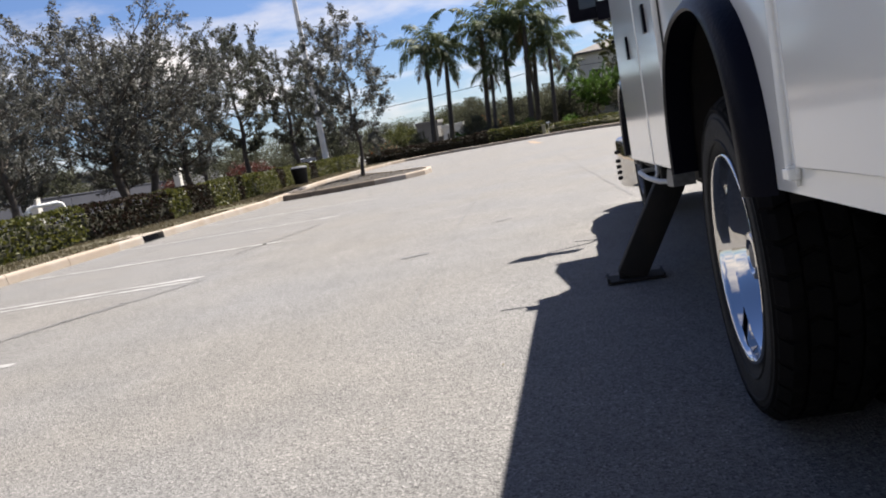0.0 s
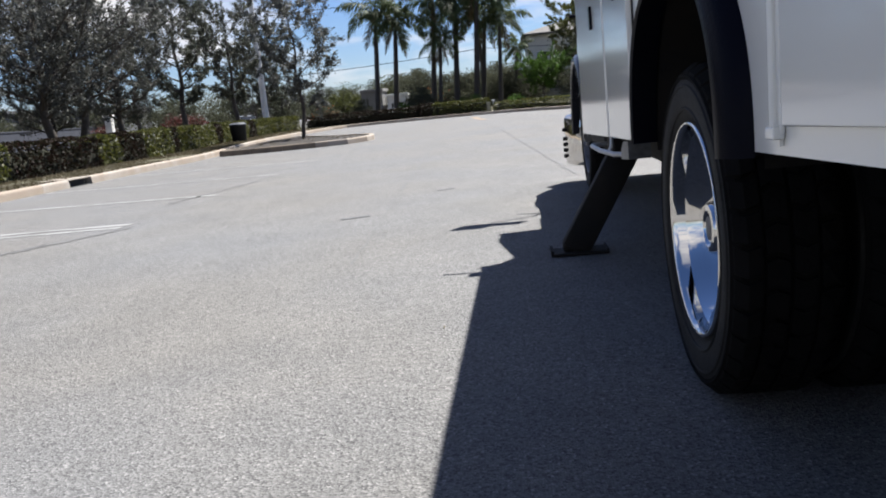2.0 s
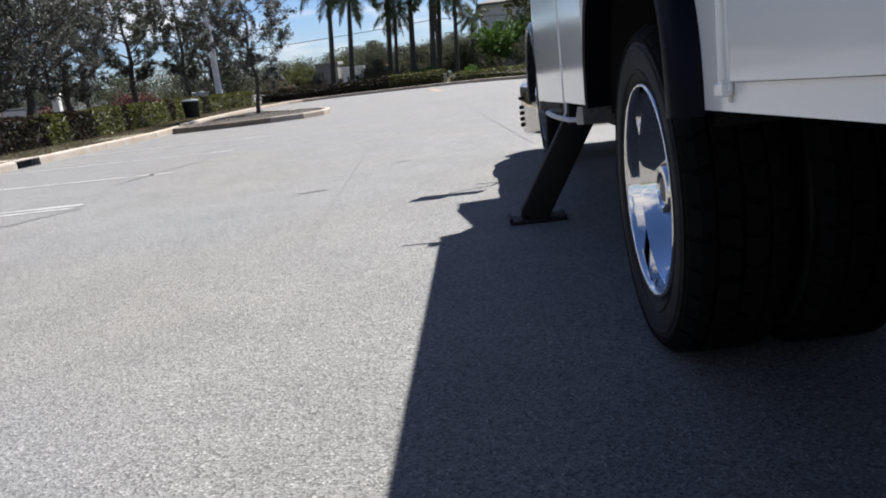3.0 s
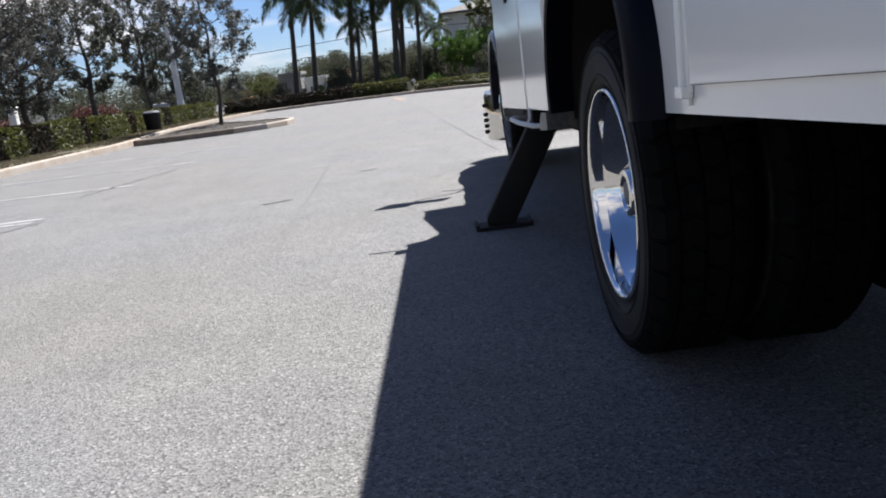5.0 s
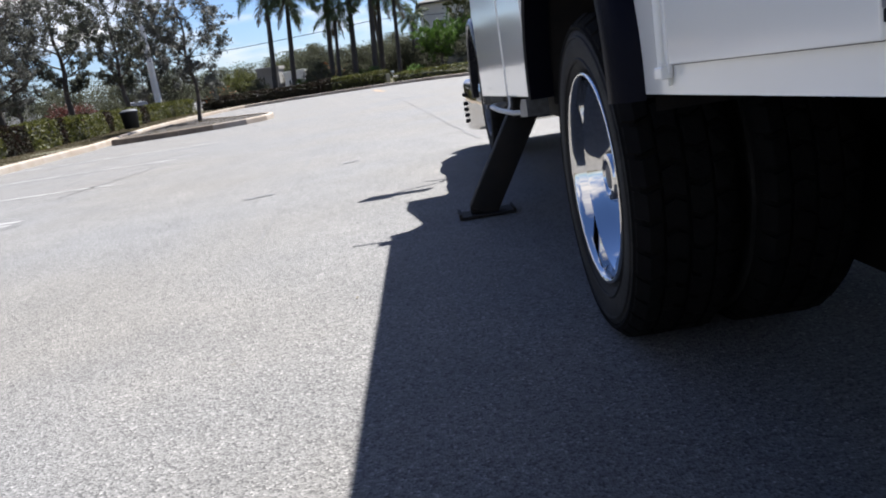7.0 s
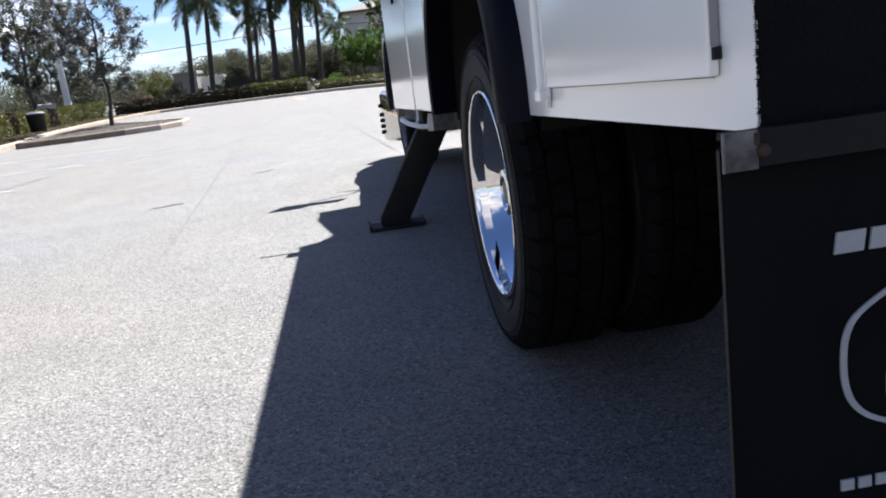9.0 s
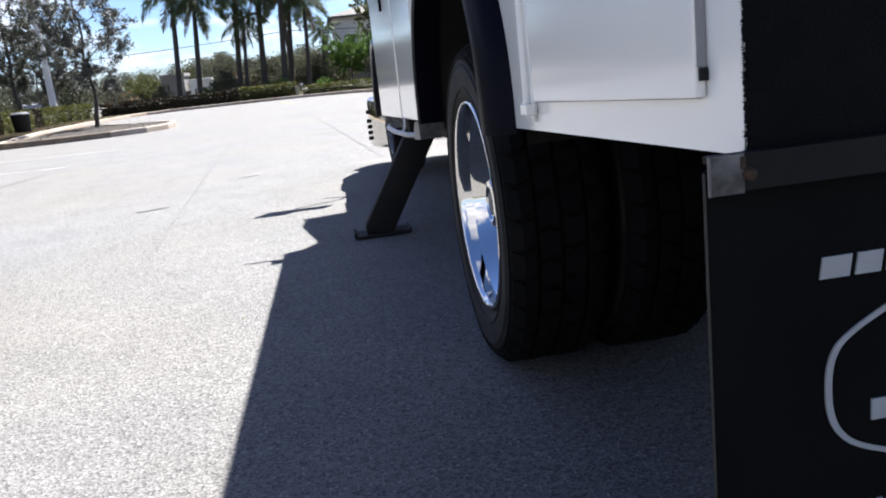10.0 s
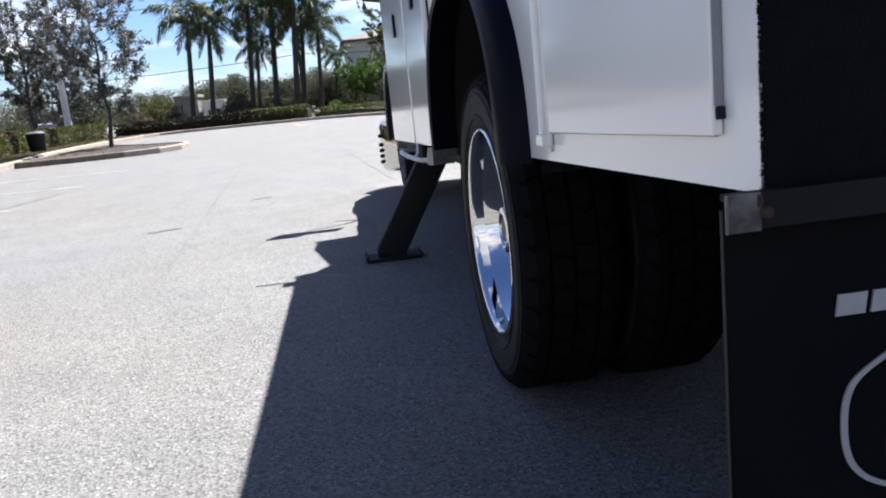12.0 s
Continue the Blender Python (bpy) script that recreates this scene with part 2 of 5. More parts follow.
M_CAB_GLASS = clear_glass()
M_BARK = material("grey_bark", (0.0725, 0.0586, 0.0474), 0.9, vary=0.8, scale=9, bump=1.0, bump_scale=35, tint=(0.0335, 0.0279, 0.0223))
M_OAK = material("oak_leaves", (0.088, 0.092, 0.068), 0.55, island=1.0, tint=(0.026, 0.030, 0.020), thin=0.26, spec=0.25)
M_OAK_GREY = material("silver_oak_leaves", (0.142, 0.143, 0.128), 0.55, island=1.0, tint=(0.042, 0.045, 0.037), thin=0.24, spec=0.25)
M_HEDGE = material("hedge_leaves", (0.096, 0.096, 0.02), 0.55, island=1.0, tint=(0.03, 0.037, 0.010), thin=0.38, spec=0.25)
# Dark reddish leaf colour that also paints shade into the hedges.
M_HEDGE_DARK = material("shaded_dark_hedge_leaves", (0.0175, 0.0195, 0.011), 0.55, island=1.0, tint=(0.024, 0.0125, 0.0105), thin=0.3, spec=0.06)
M_HEDGE_CORE = material("hedge_inside", (0.03, 0.03, 0.016), 0.95, vary=0.6)
M_PALM = material("palm_frond", (0.0855, 0.108, 0.045), 0.6, island=0.9, tint=(0.0315, 0.045, 0.018), thin=0.35, spec=0.2)
M_PALM_DEAD = material("dry_frond", (0.122, 0.0945, 0.0502), 0.8, island=0.7, thin=0.2)
M_PALM_TRUNK = material("palm_trunk", (0.0474, 0.0418, 0.0368), 0.85, vary=0.6, scale=2.5, bump=0.4, bump_scale=12, tint=(0.0223, 0.0206, 0.019))
M_CROWNSHAFT = material("palm_crownshaft", (0.0502, 0.0725, 0.0195), 0.45, vary=0.4)
M_BACK_LEAF = material("background_leaves", (0.09, 0.0927, 0.0612), 0.6, island=1.0, tint=(0.0378, 0.0423, 0.027), thin=0.42, spec=0.08)
M_OLIVE_LEAF = material("olive_leaves", (0.09, 0.0945, 0.0225), 0.6, island=1.0, tint=(0.0405, 0.0495, 0.018), thin=0.4, spec=0.2)
M_GREEN_LEAF = material("bright_green_leaves", (0.095, 0.18, 0.025), 0.5, island=1.0, tint=(0.02, 0.043, 0.008), thin=0.42, spec=0.2)
M_RED = material("red_blossom", (0.112, 0.0167, 0.0167), 0.6, island=0.9, tint=(0.0279, 0.0335, 0.014), thin=0.3)
M_ORANGE = material("orange_blossom", (0.335, 0.0893, 0.0167), 0.6, island=0.6, thin=0.3)
M_POLE = material("pole_concrete", (0.66, 0.645, 0.61), 0.8, vary=0.4, scale=1.5, bump=0.2)
M_BIN = material("black_bin_plastic", (0.015, 0.0155, 0.017), 0.65, vary=0.4, scale=9, spec=0.15)
M_STUCCO = material("beige_stucco", (0.70, 0.67, 0.61), 0.9, vary=0.3, scale=1.2, bump=0.3, bump_scale=40)
M_STUCCO_GREY = material("grey_stucco", (0.20, 0.195, 0.19), 0.9, vary=0.4, scale=1.2, bump=0.3, bump_scale=40)
M_SHOP = material("pale_shop_wall", (0.10, 0.10, 0.105), 0.85, vary=0.4, scale=0.8, bump=0.2, bump_scale=25)
M_WALL_BLUE = material("blue_grey_wall", (0.021, 0.024, 0.037), 0.85, vary=0.4, scale=0.8, bump=0.2, bump_scale=25)
M_ROOF = material("roof_tile", (0.117, 0.108, 0.099), 0.85, vary=0.5, scale=2.0, bump=0.5, bump_scale=14)
M_TRIM_WHITE = material("white_trim", (0.74, 0.74, 0.72), 0.6, vary=0.2)
M_CAR_SILVER = material("silver_car_paint", (0.62, 0.63, 0.65), 0.3, metal=0.2, coat=0.8, vary=0.05)
M_WIRE = material("cable_black", (0.03, 0.03, 0.032), 0.7, vary=0.2)
M_WOOD = material("pole_wood", (0.0837, 0.067, 0.0502), 0.85, vary=0.5, scale=5)


# ---- mesh helpers ----
def part(name, bm, mat, parent=None, label="", smooth=None):
    """Link a bmesh as one mesh object under a thing or part."""
    me = bpy.data.meshes.new(name)
    bm.normal_update()
    bm.to_mesh(me)
    bm.free()
    return finish(name, me, mat, parent, label, smooth)


def finish(name, me, mat, parent=None, label="", smooth=None):
    me.materials.append(mat)
    if smooth is not None:
        me.polygons.foreach_set("use_smooth", [True] * len(me.polygons))
        me.set_sharp_from_angle(angle=radians(smooth))
    ob = new(name, me)
    if parent is not None:
        ob.parent = parent
    if label:
        tagged(ob, label)
    return ob


def empty(name, label, category, m=None, group="", kind=""):
    ob = new(name)
    ob.empty_display_size = 0.2
    if m is not None:
        ob.matrix_basis = m
    return tagged(ob, label, category, group, kind)


def box(bm, lo, hi, bevel=0.0, m=None):
    """A box between two corners, with rounded edges."""
    t = bmesh.new()
    bmesh.ops.create_cube(t, size=1.0)
    size = [b - a for a, b in zip(lo, hi)]
    mid = [(a + b) / 2 for a, b in zip(lo, hi)]
    for v in t.verts:
        v.co = Vector(c * s + o for c, s, o in zip(v.co, size, mid))
    if bevel:
        bmesh.ops.bevel(t, geom=t.edges[:], offset=bevel, segments=2, profile=0.5, affect="EDGES")
    return merge(bm, t, m)


def merge(bm, t, m=None):
    if m is not None:
        bmesh.ops.transform(t, matrix=m, verts=t.verts)
    me = bpy.data.meshes.new("tmp")
    t.to_mesh(me)
    t.free()
    bm.from_mesh(me)
    bpy.data.meshes.remove(me)
    return bm


def lathe(bm, profile, n=48, axis="x", centre=(0, 0, 0), close=False):
    """Turn a profile of (along, radius) about an axis."""
    rings = []
    for a, r in profile:
        ring = []
        for k in range(n):
            c, s = r * math.cos(2 * math.pi * k / n), r * math.sin(2 * math.pi * k / n)
            co = (a, c, s) if axis == "x" else (c, s, a) if axis == "z" else (s, a, c)
            ring.append(bm.verts.new(Vector(co) + Vector(centre)))
        rings.append(ring)
    pairs = list(zip(rings, rings[1:])) + ([(rings[-1], rings[0])] if close else [])
    for p, q in pairs:
        for k in range(n):
            bm.faces.new((p[k], p[(k + 1) % n], q[(k + 1) % n], q[k]))
    if not close:
        for ring in (rings[0], rings[-1]):
            if abs(profile[0][1]) > 1e-6:
                bm.faces.new(ring if ring is rings[0] else ring[::-1])
    bmesh.ops.recalc_face_normals(bm, faces=bm.faces)
    return bm


def tube(bm, pts, radii, n=6):
    """A tapered tube along points."""
    rings, side = [], None
    for i, p in enumerate(pts):
        d = (Vector(pts[min(i + 1, len(pts) - 1)]) - Vector(pts[max(i - 1, 0)])).normalized()
        side = (side - d * side.dot(d)).normalized() if side is not None and abs(side.dot(d)) < 0.98 else d.orthogonal().normalized()
        up = d.cross(side)
        rings.append([bm.verts.new(Vector(p) + radii[i] * (side * math.cos(2 * math.pi * k / n) + up * math.sin(2 * math.pi * k / n))) for k in range(n)])
    for p, q in zip(rings, rings[1:]):
        for k in range(n):
            bm.faces.new((p[k], p[(k + 1) % n], q[(k + 1) % n], q[k]))
    bm.faces.new(rings[0][::-1])
    bm.faces.new(rings[-1])
    return bm


def slab(bm, outline, axis, lo, hi):
    """An outline in a plane, given thickness along an axis ("x": points are (y, z); "y": (x, z); "z": (x, y))."""
    def at(p, h):
        return {"x": (h, p[0], p[1]), "y": (p[0], h, p[1]), "z": (p[0], p[1], h)}[axis]
    a = [bm.verts.new(at(p, lo)) for p in outline]
    b = [bm.verts.new(at(p, hi)) for p in outline]
    bm.faces.new(a)
    bm.faces.new(b[::-1])
    for k in range(len(a)):
        bm.faces.new((a[k], b[k], b[(k + 1) % len(a)], a[(k + 1) % len(a)]))
    bmesh.ops.recalc_face_normals(bm, faces=bm.faces)
    return bm


def leaf_mesh(name, centres, rng, length, width, up=0.3, fold=0.0):
    """Many leaves as pointed four-cornered blades, each turned its own way."""
    centres = np.asarray(centres, float)
    n = len(centres)
    d = rng.normal(size=(n, 3))
    d[:, 2] += up
    d /= np.linalg.norm(d, axis=1)[:, None]
    s = np.cross(d, rng.normal(size=(n, 3)))
    s /= np.linalg.norm(s, axis=1)[:, None] + 1e-9
    ln = length * rng.uniform(0.65, 1.3, (n, 1))
    wd = width * rng.uniform(0.65, 1.3, (n, 1))
    v = np.stack([centres - d * ln / 2, centres + s * wd / 2 - d * ln * 0.05, centres + d * ln / 2, centres - s * wd / 2 - d * ln * 0.05], 1).reshape(-1, 3)
    me = bpy.data.meshes.new(name)
    me.from_pydata(v.tolist(), [], np.arange(4 * n).reshape(-1, 4).tolist())
    return me


# ---- ground ----
def build_ground():
    bm = bmesh.new()
    bmesh.ops.create_grid(bm, x_segments=2, y_segments=2, size=1500)
    return tagged(part("ground", bm, M_ASPHALT), "sun-bleached grey asphalt of a parking lot", "asphalt", kind="structure")


ground = build_ground()


def strip_mark(name, pts, width, mat, label, category, z=0.004, ragged=0.0, seed=1):
    """A flat mark on the asphalt along points."""
    rng = random.Random(seed)
    bm = bmesh.new()
    left, right = [], []
    for i, p in enumerate(pts):
        d = (Vector(pts[min(i + 1, len(pts) - 1)]) - Vector(pts[max(i - 1, 0)])).normalized()
        s = Vector((-d.y, d.x))
        w = width / 2 * (1 + ragged * rng.uniform(-1, 1))
        left.append(bm.verts.new((p[0] + s.x * w, p[1] + s.y * w, z)))
        right.append(bm.verts.new((p[0] - s.x * w, p[1] - s.y * w, z)))
    for k in range(len(pts) - 1):
        bm.faces.new((left[k], right[k], right[k + 1], left[k + 1]))
    bmesh.ops.recalc_face_normals(bm, faces=bm.faces)
    return tagged(part(name, bm, mat), label, category, kind="structure")


def wander(a, b, n, amount, seed):
    rng = random.Random(seed)
    return [(a[0] + (b[0] - a[0]) * k / n + rng.uniform(-amount, amount), a[1] + (b[1] - a[1]) * k / n + rng.uniform(-amount, amount)) for k in range(n + 1)]


for y0, y1, x1 in ((2.25, 2.13, -8.5), (5.05, 5.05, -8.5), (5.25, 5.36, -8.5), (7.62, 8.15, -8.5), (10.36, 10.9, -8.5), (13.3, 13.9, -8.5)):
    strip_mark("stall_line", wander((-4.14 if y0 < 3 else -4.22, y0), (x1, y1), 24, 0.006, int(y0 * 10)), 0.10, M_LINE, "worn white painted parking stall line on asphalt", "parking line", ragged=0.12)
strip_mark("seam", wander((-1.44, 2.2), (-1.68, 6.2), 30, 0.008, 3), 0.012, M_SEAM, "thin paving seam in pale asphalt", "seam", ragged=0.7)
strip_mark("seam", wander((-1.68, 6.2), (-2.35, 19.0), 40, 0.015, 4), 0.026, M_SEAM, "thin paving seam in pale asphalt", "seam", ragged=0.7)
strip_mark("seam", wander((0.16, 6.2), (-0.75, 19.5), 40, 0.02, 5), 0.026, M_SEAM, "dark paving joint in pale asphalt", "seam", ragged=0.6)
strip_mark("crack", wander((-5.4, 2.4), (-4.1, 5.0), 60, 0.022, 6), 0.075, M_CRACK, "weathered crack across the asphalt", "crack", ragged=0.9)
strip_mark("crack", wander((-5.45, 2.35), (-4.5, 4.3), 50, 0.03, 16), 0.05, M_CRACK, "weathered crack across the asphalt", "crack", z=0.006, ragged=0.9)
strip_mark("crack", wander((-4.6, 7.0), (-4.2, 9.4), 40, 0.02, 7), 0.06, M_CRACK, "weathered crack across the asphalt", "crack", ragged=0.9)
strip_mark("oil_stain", wander((-1.93, 4.27), (-1.68, 4.35), 8, 0.01, 8), 0.07, M_STAIN, "small dark oil stain on asphalt", "stain", ragged=0.6)
strip_mark("oil_stain", wander((-1.25, 5.85), (-1.1, 5.95), 6, 0.01, 9), 0.06, M_STAIN, "small faint oil stain on asphalt", "stain", ragged=0.6)
strip_mark("oil_stain", wander((-0.22, 15.62), (0.43, 15.75), 10, 0.01, 10), 0.16, M_STAIN, "long narrow dark stain on asphalt", "stain", ragged=0.5)
strip_mark("road_arrow", wander((-2.3, 37.4), (-1.6, 31.2), 14, 0.05, 12), 0.26, M_ARROW, "faded yellow painted mark on asphalt", "road marking", ragged=0.6)

# ---- verge, kerbs and island ----
KERB_LINE = [(-8.55, -25.0), (-8.55, 18.5), (-8.85, 21.0), (-9.5, 24.0), (-10.0, 28.0), (-10.3, 33.0), (-10.3, 38.0), (-10.0, 41.0), (-9.3, 42.8), (-7.6, 43.4), (-5.0, 43.0), (-2.5, 42.2), (-0.6, 41.0), (1.0, 38.6), (2.2, 36.0), (4.0, 34.8), (30.0, 34.0)]
HEDGE_LINE = [(-11.05, 6.0), (-11.05, 21.0), (-11.6, 26.0), (-12.6, 31.0), (-13.0, 38.0), (-12.7, 43.0)]


def along(line, step):
    """Points at even steps along a line of points."""
    out, carry = [], 0.0
    for a, b in zip(line, line[1:]):
        a, b = Vector(a), Vector(b)
        n = (b - a).length
        while carry < n:
            out.append(tuple(a + (b - a) * carry / n))
            carry += step
        carry -= n
    return out


def offset_line(pts, d):
    out = []
    for i, p in enumerate(pts):
        t = (Vector(pts[min(i + 1, len(pts) - 1)]) - Vector(pts[max(i - 1, 0)])).normalized()
        out.append((p[0] - t.y * d, p[1] + t.x * d))
    return out


def build_verge():
    edge = offset_line(along(KERB_LINE, 1.5), 0.16)
    outer = [(30.0, 75.0), (-14.8, 75.0), (-14.8, -25.0)]
    bm = bmesh.new()
    slab(bm, edge + outer, "z", -0.05, 0.13)
    return tagged(part("verge", bm, M_GRASS_SOIL), "dry brown grass verge behind the kerb", "grass verge", kind="structure")


build_verge()


def kerb_piece(bm, a, b, side, width=0.16, height=0.15, z0=-0.02):
    """One length of kerb from a to b, rounded at its road edge; side: +1 when the verge is to the left of the way."""
    d = Vector((b[0] - a[0], b[1] - a[1])).normalized()
    s = Vector((-d.y, d.x)) * side
    prof = [(0.0, z0), (0.012, height - 0.04), (0.022, height - 0.015), (0.045, height), (width, height), (width, z0)]
    ends = [[bm.verts.new((p[0] + s.x * u, p[1] + s.y * u, w)) for u, w in prof] for p in (a, b)]
    for k in range(len(prof)):
        j = (k + 1) % len(prof)
        bm.faces.new((ends[0][k], ends[0][j], ends[1][j], ends[1][k]))
    bm.faces.new(ends[0])
    bm.faces.new(ends[1][::-1])
    bmesh.ops.recalc_face_normals(bm, faces=bm.faces)
    return bm


kerb = empty("kerb", "tan concrete kerb with open joints", "kerb", kind="structure")
INLET = (11.85, 12.65)


def build_kerb():
    pts = [p for p in along(KERB_LINE, 1.5) if p[1] > 2]
    for a, b in zip(pts, pts[1:]):
        d = (Vector(b) - Vector(a)).normalized() * 0.006
        if a[1] < INLET[1] and b[1] > INLET[0] and a[0] > -8.9:
            for lo, hi in ((a[1], INLET[0]), (INLET[1], b[1])):
                if lo + 0.05 < hi:
                    part("kerb_stone", kerb_piece(bmesh.new(), (a[0], lo), (a[0], hi), 1), M_KERB, kerb)
            continue
        part("kerb_stone", kerb_piece(bmesh.new(), (a[0] + d.x, a[1] + d.y), (b[0] - d.x, b[1] - d.y), 1), M_KERB, kerb)


build_kerb()


def build_inlet():
    thing = empty("storm_drain", "dark open storm drain inlet in the kerb", "drain", kind="structure")
    bm = bmesh.new()
    box(bm, (-9.30, INLET[0] + 0.03, 0.128), (-8.57, INLET[1] - 0.03, 0.155), 0.006)
    part("lid_slab", bm, M_KERB, thing)
    # Dark sheets paint the shade inside the open throat.
    bm = bmesh.new()
    box(bm, (-8.72, INLET[0], 0.0), (-8.68, INLET[1], 0.127))
    box(bm, (-8.70, INLET[0] - 0.0, 0.002), (-8.56, INLET[1], 0.007))
    part("throat", bm, M_OPENING_SHADE, thing)


build_inlet()


def build_island():
    thing = empty("island", "kerbed planting island with mulch and dry grass", "traffic island", kind="structure")
    ring = [(-8.45, 19.3), (-7.6, 19.2), (-6.6, 19.2), (-5.6, 19.35), (-4.95, 19.7), (-4.55, 20.5), (-4.5, 21.5), (-4.7, 22.6), (-5.2, 23.4), (-6.3, 24.3), (-7.4, 26.2), (-8.0, 27.6), (-8.5, 27.9), (-8.75, 26.5), (-8.75, 24.0), (-8.6, 21.5)]
    pts = along(ring + [ring[0]], 0.9)
    inner = []
    for i, p in enumerate(pts):
        t = (Vector(pts[(i + 1) % len(pts)]) - Vector(pts[i - 1])).normalized()
        inner.append((p[0] - t.y * 0.15, p[1] + t.x * 0.15))
    bm = bmesh.new()
    slab(bm, inner, "z", 0.0, 0.125)
    part("mulch_bed", bm, M_MULCH, thing)
    for i in range(len(pts)):
        a, b = Vector(pts[i]), Vector(pts[(i + 1) % len(pts)])
        d = (b - a).normalized() * 0.006
        # Stones left of -6.3 carry the tree's shade in their colour.
        part("kerb_stone", kerb_piece(bmesh.new(), a + d, b - d, 1), M_KERB if a.x > -6.3 else M_KERB_SHADE, thing)


build_island()


def grass_tufts():
    rng = np.random.default_rng(11)
    n = 26000
    y = rng.uniform(6, 42, n)
    line = np.interp(y, [p[1] for p in KERB_LINE[:9]], [p[0] for p in KERB_LINE[:9]]) - 0.18
    back = np.interp(y, [p[1] for p in HEDGE_LINE], [p[0] for p in HEDGE_LINE]) + 0.4
    x = line + rng.uniform(0, 1, n) * (back - line)
    keep = noise_keep(x, y)
    c = np.stack([x, y, np.full(n, 0.15)], 1)[keep]
    isl = np.stack([rng.uniform(-8.6, -4.9, 3000), rng.uniform(19.6, 27.0, 3000), np.full(3000, 0.14)], 1)
    isl = isl[isl[:, 1] < 23.0 - 1.15 * (isl[:, 0] + 5.0)]
    me = leaf_mesh("grass", np.concatenate([c, isl[::4]]), rng, 0.075, 0.014, up=1.6)
    tagged(finish("grass", me, M_BLADE), "short dry grass on the verge", "grass", kind="stuff")


def noise_keep(x, y):
    return np.array([noise.noise(Vector((a * 0.7, b * 0.7, 0.0))) > -0.25 for a, b in zip(x, y)])


grass_tufts()


# ---- service truck ----
RAKE = -0.034
TOP = 1.89
BOTTOM = 0.697
ARCH_Y, ARCH_Z = -0.045, 0.70
truck = empty("service_truck", "white service truck with black flares and one stabiliser leg down", "truck")


def raked(name, bm, mat, parent, label="", smooth=None):
    """A part of the truck's body, which leans a little towards its nose."""
    for v in bm.verts:
        v.co.z += RAKE * v.co.y
    return part(name, bm, mat, parent, label, smooth)


def arch(a, b, n=2.4, steps=28, base=0.0):
    """Points of the wheel opening from its front foot over the top to its rear foot."""
    pts = [(ARCH_Y + a, ARCH_Z - base)] if base else []
    for k in range(steps + 1):
        t = math.pi * k / steps
        c, s = math.cos(t), math.sin(t)
        pts.append((ARCH_Y + a * math.copysign(abs(c) ** (2 / n), c), ARCH_Z + b * abs(s) ** (2 / n)))
    return pts + ([(ARCH_Y - a, ARCH_Z - base)] if base else [])


